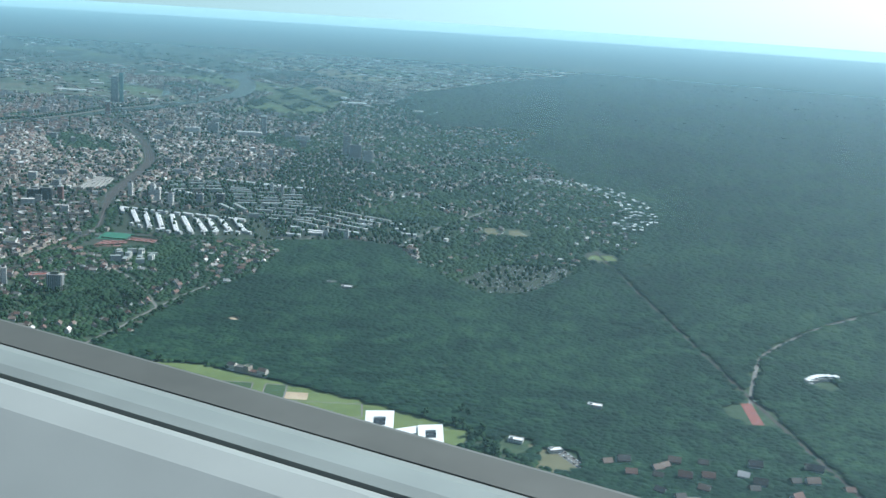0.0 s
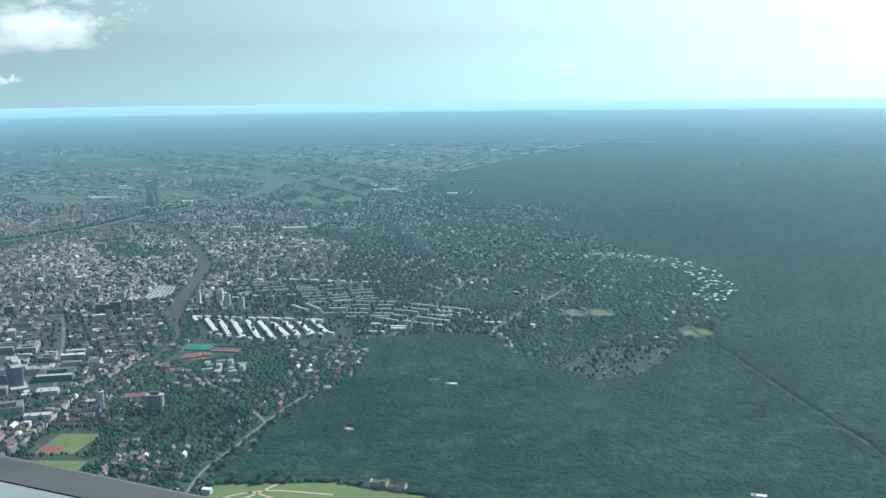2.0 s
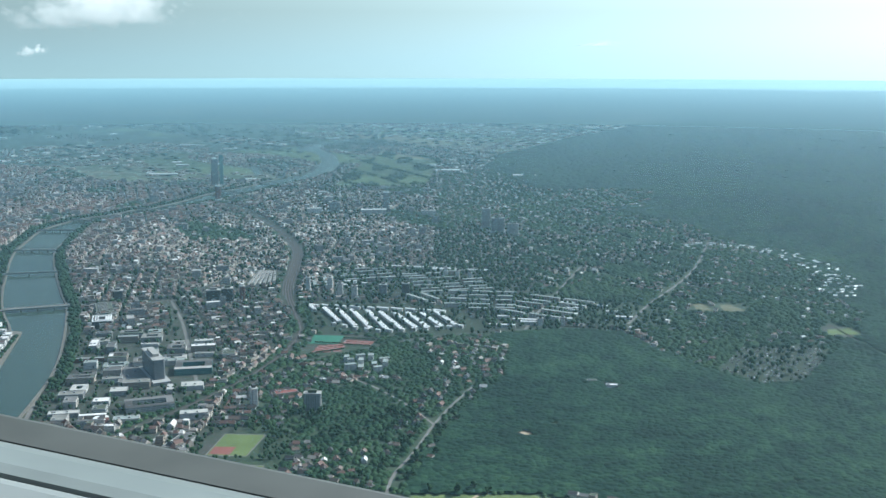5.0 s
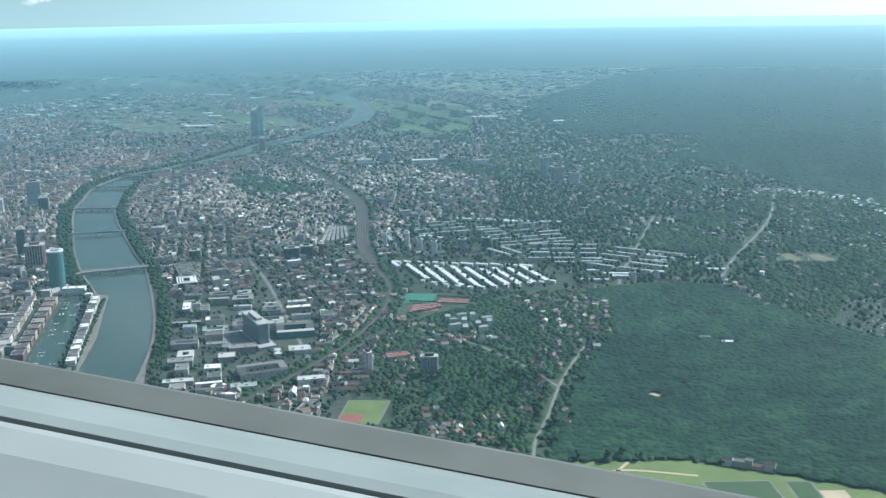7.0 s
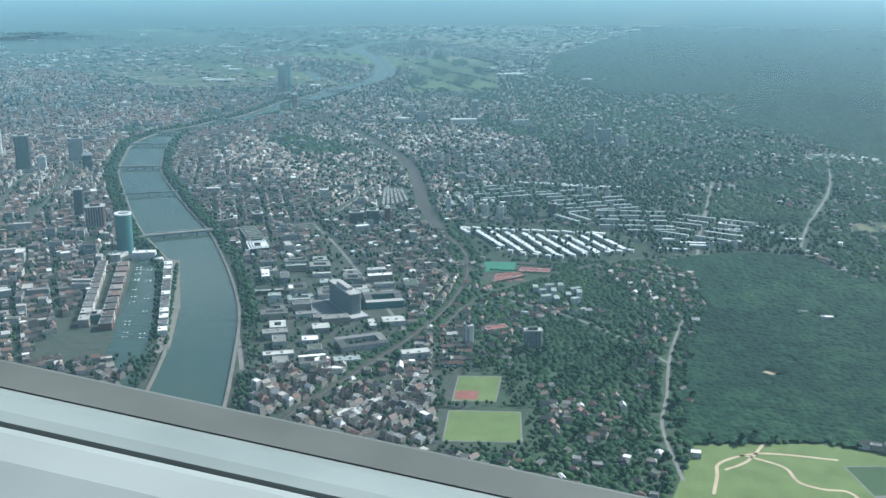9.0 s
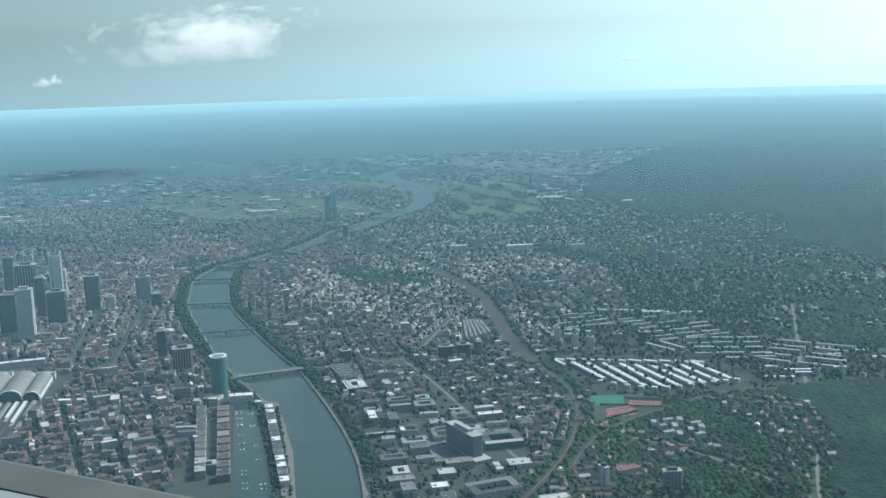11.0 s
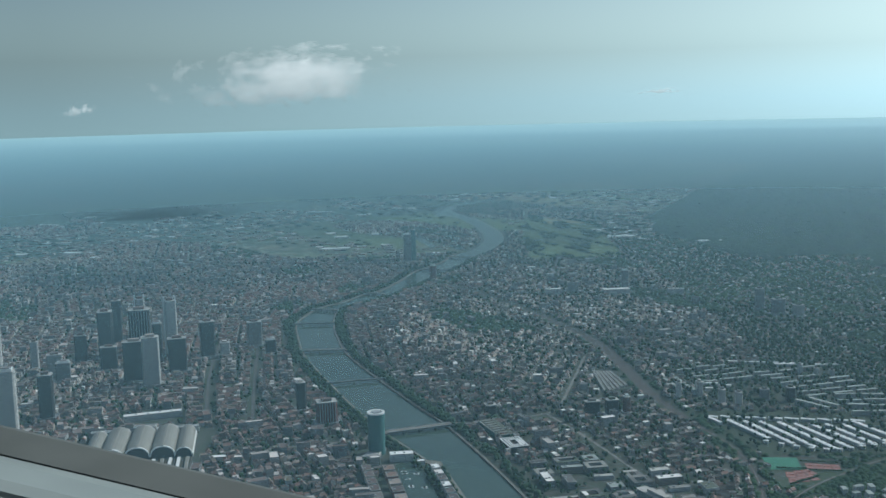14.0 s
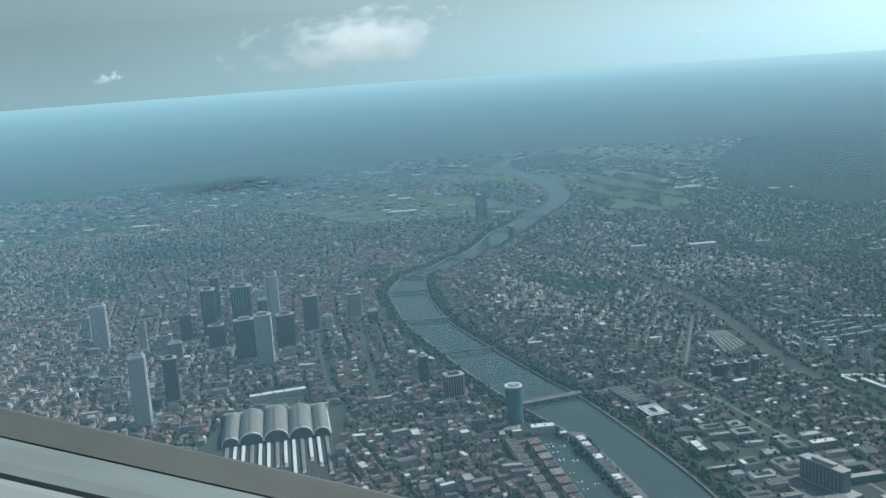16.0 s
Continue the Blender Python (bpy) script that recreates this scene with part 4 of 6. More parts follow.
# trees among the houses, denser where the town is open
in_town, in_wood = land_use(pts[:, 0], pts[:, 1])
d = density(pts[:, 0], pts[:, 1])
tree_share = np.clip(1.24 - d, 0.26, 0.95)
tree_share[groves(pts[:, 0], pts[:, 1])] = 0.93
for zone in PARKS:
    tree_share[inside(pts[:, 0], pts[:, 1], zone)] = 0.9
tree_share[inside(pts[:, 0], pts[:, 1], ESTATE)] = 0.2
tree_share[inside(pts[:, 0], pts[:, 1], SLABS)] = 0.62
tree_share[inside(pts[:, 0], pts[:, 1], CAMPUS)] = 0.22
tree_share[inside(pts[:, 0], pts[:, 1], SPORTS)] = 0.6
for px0, px1, py0, py1 in ((-101.4, -90.6, 199.4, 213), (-103.2, -88.0, 183.6, 198)):
    tree_share[(pts[:, 0] > px0) & (pts[:, 0] < px1) & (pts[:, 1] > py0) & (pts[:, 1] < py1)] = 0.0
tree_share[inside(pts[:, 0], pts[:, 1], STATION)] = 0.0
tree_share[inside(pts[:, 0], pts[:, 1], HARBOUR)] = 0.0
tree_share[inside(pts[:, 0], pts[:, 1], COURTS)] = 0.0
tree_share[inside(pts[:, 0], pts[:, 1], ALLOTMENTS)] = 0.22
tree_share[(pts[:, 0] > -98) & (pts[:, 0] < -40) & (pts[:, 1] < 262) & ~inside(pts[:, 0], pts[:, 1], SPORTS)] = 0.81
verge = away(pts[:, 0], pts[:, 1], RAILWAY)
tree_share[(verge > 1.0) & (verge < 3.6) & (pts[:, 1] < 318) & (pts[:, 1] > 205)] = 0.85
tree_share[(verge > 3.0) & (verge < 4.6) & (pts[:, 1] >= 318) & (pts[:, 1] < 480)] = 0.85
tree_share[away(pts[:, 0], pts[:, 1], BRANCH) < 0.8] = 0.0
tree_share[away(pts[:, 0], pts[:, 1], RAILWAY) < np.where(pts[:, 1] < 320, 0.9, 2.6)] = 0.0
bank_gap = np.minimum(away(pts[:, 0], pts[:, 1], LEFT_BANK), away(pts[:, 0], pts[:, 1], RIGHT_BANK))
tree_share[(bank_gap > 1.6) & (bank_gap < 4.2)] = 0.8
in_river = inside(pts[:, 0], pts[:, 1], [tuple(p) for p in LEFT_BANK] + [tuple(p) for p in RIGHT_BANK[::-1]])
tree_share[in_river | (bank_gap < 1.4)] = 0.0
ok = (in_town > 0.5) & (in_wood < 0.5) & clear & (rng.rand(len(pts)) < tree_share)
for lx, ly, lr in LANDMARKS:
    ok &= np.hypot(pts[:, 0] - lx, pts[:, 1] - ly) > lr * 0.9
for line in STREETS:
    ok &= away(pts[:, 0], pts[:, 1], line) > 1.0
trees = pts[ok]
size = np.minimum(trees[:, 2], 2.0) * rng.uniform(0.5, 0.95, len(trees))
leafy = tree_share[ok] > 0.8
plant("grove_trees", trees[leafy, 0], trees[leafy, 1], size[leafy] * 1.7, LEAF, "groves of broad trees between scattered houses", "trees", 0.34, 0.2, DOMES)
trees, size = trees[~leafy], size[~leafy]
plant("town_trees", trees[:, 0], trees[:, 1], size, LEAF, "leafy trees between houses and in yards", "trees", 1.2)

# trees along the quays and on the pier
for bank, sign in ((LEFT_BANK, -1), (RIGHT_BANK, 1)):
    line = bank[(bank[:, 1] > 236) & (bank[:, 1] < 620)]
    u = rng.uniform(0, len(line) - 1.01, 1100)
    i = u.astype(int)
    q = line[i] + (line[i + 1] - line[i]) * (u - i)[:, None]
    q = q + np.stack((sign * rng.uniform(1.1, 5.2 if sign < 0 else 4.0, len(u)), rng.uniform(-.4, .4, len(u))), 1)
    use = ~inside(q[:, 0], q[:, 1], HARBOUR) & (rng.rand(len(u)) < 0.85)
    for line2 in STREETS:
        use &= away(q[:, 0], q[:, 1], line2) > 0.9
    plant("quay_trees", q[use, 0], q[use, 1], rng.uniform(0.9, 1.7, use.sum()), LEAF, "leafy trees lining the river bank", "trees", 0.9)
u = rng.rand(90)
plant("pier_trees", -168.6 + 11.2 * u + rng.uniform(-.3, .3, 90), 282.5 - 56 * u, rng.uniform(0.6, 1.2, 90), LEAF, "leafy trees along the harbour pier", "trees", 0.9)

# tree rows over the far meadows
mx, my = rng.uniform(-125, -60, 2600), rng.uniform(610, 845, 2600)
ok = inside(mx, my, MEADOWS) & ((np.abs(np.sin(mx * 0.11 + my * 0.05)) < 0.2) | (np.sin(mx * 0.23) * np.cos(my * 0.06 + 1) > 0.35))
plant("meadow_trees", mx[ok], my[ok], rng.uniform(1.5, 3.0, ok.sum()), LEAF, "hedges and trees over far meadows", "trees", 0.5)

# settlements out to the horizon
BLOCK = (FLAT[0][:8], FLAT[1][:4] + [(4, 5, 6, 7)], [0, 0, 0, 0, 1])
fx, fy = rng.uniform(-1900, 900, 110000), rng.uniform(560, 2900, 110000)
mass = np.sin(fx * 0.0071 + 1.1) * np.cos(fy * 0.0063 + fx * 0.002) + 0.6 * np.sin(fx * 0.019 - fy * 0.013) + 0.25 * np.sin(fx * 0.06 + fy * 0.05)
fr = np.hypot(fx + 90, fy - 30)
_, fw = land_use(fx, fy)
ok = (fw < 0.5) & (np.abs(np.arctan2(fx + 90, fy - 30)) < 0.62) & (mass > -0.12 + fr / 4200) & ~inside(fx, fy, MEADOWS) & (np.minimum(away(fx, fy, LEFT_BANK), away(fx, fy, RIGHT_BANK)) > 4)
for line in DOCKS:
    ok &= away(fx, fy, line) > 4.5
ok &= (fr > 620) & ~inside(fx, fy, [tuple(p) for p in LEFT_BANK] + [tuple(p) for p in RIGHT_BANK[::-1]])
n = ok.sum()
tagged(new("far_town_buildings", stamp("far_town_buildings", BLOCK, np.stack((fx[ok], fy[ok], 0 * fx[ok]), 1), rng.uniform(-0.5, 0.5, n), np.stack((rng.uniform(1.5, 5.5, n), rng.uniform(1.3, 3.2, n), rng.uniform(0.5, 1.1, n)), 1), (FACADE, FLAT_ROOF))),
       "far suburbs and works out to the horizon", "far buildings", kind="stuff")
hx2, hy2 = rng.uniform(-1700, 900, 2600), rng.uniform(600, 2600, 2600)
_, hw = land_use(hx2, hy2)
ok = (hw < 0.5) & (np.abs(np.arctan2(hx2 + 90, hy2 - 30)) < 0.62) & (rng.rand(2600) < 0.5) & (np.minimum(away(hx2, hy2, LEFT_BANK), away(hx2, hy2, RIGHT_BANK)) > 5)
hx2[:3], hy2[:3], ok[:3] = (-14, -4, -58), (668, 672, 700), True
m = ok.sum()
tagged(new("far_halls", stamp("far_halls", FLAT, np.stack((hx2[ok], hy2[ok], 0 * hx2[ok]), 1), rng.uniform(-0.4, 0.4, m), np.stack((rng.uniform(3, 9, m) + np.where(rng.rand(m) < 0.12, 14, 0), rng.uniform(2, 6, m) * np.where(hy2[ok] > 1100, 2.0, 1.0), rng.uniform(0.6, 1.4, m)), 1), (WHITE_FACADE, WHITE_ROOF))),
       "far white-roofed halls and sheds on the plain", "far halls", kind="stuff")
# far woods and hedges between them
tx, ty = rng.uniform(-1900, 900, 26000), rng.uniform(620, 2900, 26000)
tr = np.hypot(tx + 90, ty - 30)
grove = np.sin(tx * 0.012 + 0.4) * np.cos(ty * 0.01) + 0.7 * np.sin(tx * 0.031 + ty * 0.022)
ok = (grove > -0.1) & (np.abs(np.arctan2(tx + 90, ty - 30)) < 0.62) & ~inside(tx, ty, MEADOWS) & (np.minimum(away(tx, ty, LEFT_BANK), away(tx, ty, RIGHT_BANK)) > 3)
ok &= ~inside(tx, ty, [tuple(p) for p in LEFT_BANK] + [tuple(p) for p in RIGHT_BANK[::-1]])
plant("far_trees", tx[ok], ty[ok], tr[ok] / 190 * rng.uniform(0.8, 1.5, ok.sum()), WOOD_LEAF, "far woods and hedgerows", "woods", 0.22)
# ---- single buildings ----
def ring(radius, n=24):
    return [(radius * math.cos(a), radius * math.sin(a)) for a in np.linspace(0, 2 * math.pi, n, endpoint=False)]


def prism(corners, z0, z1):
    n = len(corners)
    v = [(x, y, z0) for x, y in corners] + [(x, y, z1) for x, y in corners]
    return v, [tuple(range(n - 1, -1, -1)), tuple(range(n, 2 * n))] + [(i, (i + 1) % n, (i + 1) % n + n, i + n) for i in range(n)]


def bevelled(w, d, c):
    return [(-w / 2 + c, -d / 2), (w / 2 - c, -d / 2), (w / 2, -d / 2 + c), (w / 2, d / 2 - c), (w / 2 - c, d / 2), (-w / 2 + c, d / 2), (-w / 2, d / 2 - c), (-w / 2, -d / 2 + c)]


def tower(x, y, w, d, h, turn, wall, crown, label):
    """A high-rise: body, storey bands, parapet, plant room and what stands on its top."""
    top = thing("high_rise", x, y, turn, label, "high-rise", "high-rise buildings")
    part("body", prism(bevelled(w, d, 0.12 * min(w, d)), 0, h), wall, top)
    part("parapet", joined(*[prism(bevelled(w + 0.12, d + 0.12, 0.1 * min(w, d)), h - 0.02, h + 0.14)]), CONCRETE, top, "pale concrete parapet")
    part("plant_room", box(w * 0.5, d * 0.5, 0.5 + 0.02 * h, 0, 0, h + 0.14), FLAT_ROOF, top, "grey rooftop plant room")
    bands = int(min(9, max(2, h / 1.1)))
    ledge = mesh_from("storey_band", *joined(prism(bevelled(w + 0.08, d + 0.08, 0.12 * min(w, d)), 0, 0.07)), wall)
    for i in range(bands):
        ob = new("storey_band", ledge)
        ob.parent, ob.location = top, (0, 0, h * (i + 1) / (bands + 1))
    if h > 4:
        part("podium", box(w * 1.5, d * 1.4, min(1.3, h * 0.15), 0, 0, 0), OFFICE, top, "low podium building")
    if crown == "mast":
        part("mast", joined(box(0.5, 0.5, 2.2, 0.6, 0.5, h + 0.5, top=0.6), box(0.22, 0.22, 4.2, 0.6, 0.5, h + 2.4, top=0.3)), STEEL, top, "white lattice mast")
        for sx in (-1, 1):
            part("corner_core", box(w * 0.16, d * 0.3, h + 1.4, sx * w * 0.5, d * 0.2), WHITE_ROOF, top, "white corner core")
    if crown == "slab":
        for i in range(7):
            part("fin", box(0.12, 0.2, h * 0.96, (i / 6 - 0.5) * w * 0.78, -d / 2 - 0.06, 0.4), STEEL, top, "vertical metal fin")
    if crown == "cap":
        part("roof_frame", joined(box(w * 0.8, 0.2, 0.7, 0, d * 0.35, h + 0.1), box(w * 0.8, 0.2, 0.7, 0, -d * 0.35, h + 0.1), box(0.2, d * 0.8, 0.7, w * 0.35, 0, h + 0.1)), WHITE_ROOF, top, "white rooftop frame")
    return top


for t in TOWERS:
    tower(*t)


def gabled(length, deep, eave, ridge, over=0.12):
    """Walls and a roof with thickness, along x."""
    l, d, o = length / 2, deep / 2, over
    walls = ([(-l, -d, 0), (l, -d, 0), (l, d, 0), (-l, d, 0), (-l, -d, eave), (l, -d, eave), (l, d, eave), (-l, d, eave), (-l, 0, ridge - .03), (l, 0, ridge - .03)], GABLE[1][:4])
    drop = o * (ridge - eave) / d
    e = eave - drop
    roof = ([(-l - o, -d - o, e), (l + o, -d - o, e), (l + o, 0, ridge), (-l - o, 0, ridge), (l + o, d + o, e), (-l - o, d + o, e),
             (-l - o, -d - o, e - .06), (l + o, -d - o, e - .06), (l + o, d + o, e - .06), (-l - o, d + o, e - .06)],
            [(0, 1, 2, 3), (3, 2, 4, 5), (6, 7, 1, 0), (5, 4, 8, 9), (1, 7, 2), (2, 8, 4), (0, 3, 6), (3, 5, 9)])
    return walls, roof


def estate_row(a, b, deep, label):
    """A long white-roofed terrace from a to b, with chimneys and stair bays."""
    a, b = Vector(a), Vector(b)
    d = b - a
    mid = (a + b) / 2
    row = thing("terrace", mid.x, mid.y, math.atan2(d.y, d.x), label, "terraced houses", "white-roofed terraces")
    walls, roof = gabled(d.length, deep, 0.9, 1.04, 0.1)
    part("wall", walls, WHITE_FACADE, row)
    # the sun's glare on these roofs is put into their white base colour
    part("roof", roof, WHITE_ROOF, row, "white pitched roof with sun glare in its colour")
    n = max(1, int(d.length / 2.2))
    stack = mesh_from("chimney", *box(0.16, 0.22, 0.3, 0, 0, 0), BRICK)
    for i in range(n):
        ob = new("chimney", stack)
        ob.parent, ob.location = row, ((i + 0.5) / n * d.length - d.length / 2, 0.12, 0.9)
    return row


for k in range(9):
    x0 = (-92.6, -88.2, -84.2, -79.6, -75.8, -72.0, -68.0, -63.9, -60.2)[k]
    y0 = (314.6, 312.6, 312.0, 311.0, 309.4, 309.0, 308.6, 308.0, 310.4)[k]
    estate_row((x0, y0), (x0 + (6.4, 6.8, 7.2, 7.0, 6.9, 7.1, 6.2, 6.0, 5.9)[k], (298.0, 293.4, 290.6, 289.2, 290.4, 291.4, 291.8, 292.8, 294.6)[k]), 1.15, "long white terrace with sun glare in its white roof colour")
for k in range(10):
    x0, y0 = -97.5 + 4.12 * k, 318.3 - 0.72 * k
    estate_row((x0, y0), (x0 + 3.2, y0 - 1.4), 0.95, "short white terrace closing the end of two rows")
estate_row((-96.8, 317.0), (-94.6, 311.6), 0.95, "short white terrace beside the railway")
for k in range(12):
    u = k / 11
    estate_row((-88.0 + 34.6 * u, 296.6 - 7.6 * math.sin(min(1, u * 2.3) * 1.5) + 5.8 * max(0, u - 0.42) * 1.6), (-86.9 + 34.6 * u, 296.0 - 7.6 * math.sin(min(1, u * 2.3) * 1.5) + 5.8 * max(0, u - 0.42) * 1.6), 0.9, "small white house at the end of a terrace")
for x0, y0, ln in ((-42.5, 304.8, 3.2), (-45.2, 295.4, 7.0), (-38.4, 301.4, 7.4), (-36.5, 298.6, 4.2), (-22.9, 322.0, 4.0), (-22.3, 315.0, 4.0), (-24.3, 308.2, 4.4), (-14.0, 318.0, 4.0), (-12.0, 311.0, 4.4), (-9.5, 304.6, 4.6), (-26, 302.6, 4.0), (-62, 372, 9.0), (-50, 370.5, 7.5), (-90, 351, 4.2), (-86, 348.4, 3.6), (-91, 345.6, 3.0)):
    estate_row((x0, y0), (x0 + ln, y0 - 0.12 * ln), 0.85, "white-roofed apartment slab among trees")


def slab_block(x, y, ln, deep, h, turn, wall, label):
    """A plain apartment slab with a flat roof, stair bays and a roof edge."""
    top = thing("apartment_block", x, y, turn, label, "apartment block", "apartment blocks in rows")
    part("wall", box(ln, deep, h), wall, top)
    part("roof", box(ln + 0.1, deep + 0.1, 0.08, 0, 0, h), SLAB_ROOF, top)
    n = max(1, int(ln / 1.8))
    bay = mesh_from("stair_bay", *box(0.3, 0.14, h * 0.96, 0, 0, 0), CONCRETE)
    for i in range(n):
        ob = new("stair_bay", bay)
        ob.parent, ob.location = top, ((i + 0.5) / n * ln - ln / 2, -deep / 2 - 0.05, 0)
    return top


r2 = np.random.RandomState(21)
# each group: centre, direction of the rows, how many, spacing, length along and across, pieces per row
for gx_, gy_, turn, rows, gap, reach, pieces, roofs in ((-28.0, 315.5, -0.56, 5, 5.2, 22.0, 2, 0), (-47.0, 323.0, -0.06, 5, 5.4, 22.0, 3, 0), (-57.0, 350.0, 0.26, 7, 4.6, 24.0, 3, 0), (-84.0, 361.0, 0.30, 4, 5.0, 18.0, 3, 1),
                                                 (-64.0, 326.5, -0.95, 2, 4.4, 12.0, 1, 0), (-98.0, 349.0, 1.75, 2, 3.6, 16.0, 2, 0)):
    for i in range(rows):
        for k in range(pieces):
            along = ((k + 0.5) / pieces - 0.5) * reach + r2.uniform(-0.7, 0.7)
            across = (i - (rows - 1) / 2) * gap + r2.uniform(-0.4, 0.4)
            x, y = gx_ + along * math.cos(turn) - across * math.sin(turn), gy_ + along * math.sin(turn) + across * math.cos(turn)
            if all(math.hypot(x - t[0], y - t[1]) > 3.4 for t in TOWERS) and not inside(np.array([x]), np.array([y]), ESTATE)[0] and away(np.array([x]), np.array([y]), RAILWAY)[0] > 4 and away(np.array([x]), np.array([y]), BRANCH)[0] > 3:
                slab_block(x, y, reach / pieces * r2.uniform(0.72, 0.9), 1.05, r2.uniform(1.1, 1.5), turn + r2.uniform(-0.04, 0.04), WHITE_FACADE if (i + k + roofs) % 3 == 0 else FACADE, "long apartment slab in parallel rows with trees between")
for k in range(11):
    slab_block(-80.5 + 2.9 * (k % 4) + 0.8 * (k // 4) + r2.uniform(-.7, .7), 262.4 - 4.0 * (k // 4) - 0.5 * (k % 4) + r2.uniform(-.9, .9), r2.uniform(1.5, 2.6), 1.1, 1.3 + 0.25 * (k % 3), 0.35 + r2.choice((0.0, 1.2)), WHITE_FACADE if k % 3 else FACADE, "pale apartment house among trees below the railway")
# long curved terrace behind the rows
for k in range(4):
    estate_row((-76.5 + 5.6 * k, 377.2 - 1.3 * k), (-71.6 + 5.6 * k, 376.2 - 1.3 * k), 0.85, "long white-roofed terrace along a street")


# hospital and office campus between river and railway
def low_block(x, y, w, d, h, turn, wall, roof, label, kind="campus building", yard=0.0):
    """A flat-roofed building with a parapet, roof lights and, where it has one, an open yard."""
    top = thing("flat_roofed_building", x, y, turn, label, kind, "flat-roofed buildings")
    if yard:
        t = yard
        wings = ((w, t, 0, -d / 2 + t / 2), (w, t, 0, d / 2 - t / 2), (t, d - 2 * t, -w / 2 + t / 2, 0), (t, d - 2 * t, w / 2 - t / 2, 0))
        for ww, dd, px, py in wings:
            wing = part("wing", box(ww, dd, h, px, py), wall, top)
            part("roof", box(ww + 0.02, dd + 0.02, 0.06, px, py, h), roof, wing)
    else:
        part("wall", box(w, d, h), wall, top)
        part("roof", box(w - 0.14, d - 0.14, 0.05, 0, 0, h), roof, top)
        part("parapet", joined(box(w, 0.1, 0.12, 0, -d / 2 + .05, h), box(w, 0.1, 0.12, 0, d / 2 - .05, h), box(.1, d - .2, .12, -w / 2 + .05, 0, h), box(.1, d - .2, .12, w / 2 - .05, 0, h)), CONCRETE, top)
        n = max(1, int(w * d / 6))
        for i in range(min(n, 4)):
            part("roof_unit", box(0.5, 0.35, 0.25, (i / max(1, min(n, 4)) - 0.35) * w * 0.8, r2.uniform(-.3, .3) * d, h + 0.05), STEEL, top, "grey roof unit")
    return top


G = 0.19
low_block(-127.5, 250.5, 7.4, 15.5, 0.7, G, OFFICE, FLAT_ROOF, "low dark podium under the hospital tower")
low_block(-115.5, 254.0, 8.4, 7.2, 1.5, G, GREEN_GLASS, FLAT_ROOF, "broad green-roofed laboratory building", yard=1.7)
square = low_block(-150.6, 295.6, 5.0, 7.4, 1.9, G + 0.1, DARK_GLASS, FLAT_ROOF, "dark square office block with a white roof edge", yard=1.5)
for w, d, in ((5.1, 7.5), (3.6, 5.6), (2.3, 4.0)):
    part("roof_edge", joined(box(w, 0.3, 0.1, 0, d / 2 - .15, 1.96), box(w, 0.3, 0.1, 0, -d / 2 + .15, 1.96), box(.3, d - .6, .1, w / 2 - .15, 0, 1.96), box(.3, d - .6, .1, -w / 2 + .15, 0, 1.96)), WHITE_ROOF, square, "white roof edge ring")
fair = low_block(-154.6, 309.6, 4.6, 14.0, 1.5, 0.36, GREEN_GLASS, FLAT_ROOF, "long exhibition hall with rows of pale roof lights by the river")
for k in range(7):
    part("roof_light", box(3.2, 0.7, 0.3, -0.4, -5.4 + 1.8 * k, 1.54, top=0.8), HALL_GLASS, fair, "pale glazed roof light")
low_block(-118.5, 228.0, 9.8, 6.2, 1.1, G + 0.16, OFFICE, FLAT_ROOF, "low hospital wing round a yard", yard=1.5)
low_block(-131.4, 273.8, 4.4, 1.4, 0.9, G - 0.1, WHITE_FACADE, PALE_ROOF, "white-roofed hall on the campus")
low_block(-139.8, 270.0, 2.0, 5.2, 1.7, G, OFFICE, FLAT_ROOF, "grey ward block near the river")
low_block(-144.6, 271.4, 2.0, 6.2, 1.7, G, OFFICE, FLAT_ROOF, "grey ward block near the river")
low_block(-142.3, 260.6, 7.0, 0.9, 0.9, G, BRICK, PALE_ROOF, "long red-brick wing with a pale roof")
low_block(-112.6, 240.6, 4.8, 3.6, 1.0, G, CONCRETE, PALE_ROOF, "pale-roofed hospital building by the railway")
low_block(-117.0, 239.0, 1.6, 4.4, 0.8, G, CONCRETE, PALE_ROOF, "narrow pale-roofed hospital wing")
low_block(-127.5, 236.4, 3.6, 3.2, 1.0, G, OFFICE, PALE_ROOF, "white-roofed hospital wing near the railway")
low_block(-109.5, 264.4, 3.0, 4.0, 1.6, G, WHITE_FACADE, FLAT_ROOF, "grey and white clinic building")
low_block(-112.0, 205.0, 1.3, 13.0, 0.7, -0.40, CONCRETE, PALE_ROOF, "long white-roofed shed beside the railway")
low_block(-106.5, 206.0, 3.6, 7.0, 0.8, -0.28, CONCRETE, FLAT_ROOF, "grey workshop hall beside the railway", "workshop")
low_block(-108.0, 197.0, 4.2, 3.4, 0.9, -0.2, CONCRETE, FLAT_ROOF, "grey workshop hall beside the railway", "workshop")
low_block(-118.0, 194.6, 4.6, 3.0, 0.9, 0.28, OFFICE, PALE_ROOF, "white-roofed building with yellow edges")
low_block(-128.0, 187.0, 6.0, 3.2, 1.2, 0.1, OFFICE, PALE_ROOF, "pale hall at the railway curve")
low_block(-91.2, 236.0, 5.0, 2.2, 0.8, 0.4, SAND, RED, "school building with a terracotta roof")
low_block(-84.2, 246.0, 2.0, 1.0, 0.6, -0.2, WHITE_FACADE, WHITE_ROOF, "small white pavilion in a park")
low_block(-20.0, 242.6, 2.6, 1.3, 0.6, -0.1, WHITE_FACADE, WHITE_ROOF, "white hut in a forest clearing")
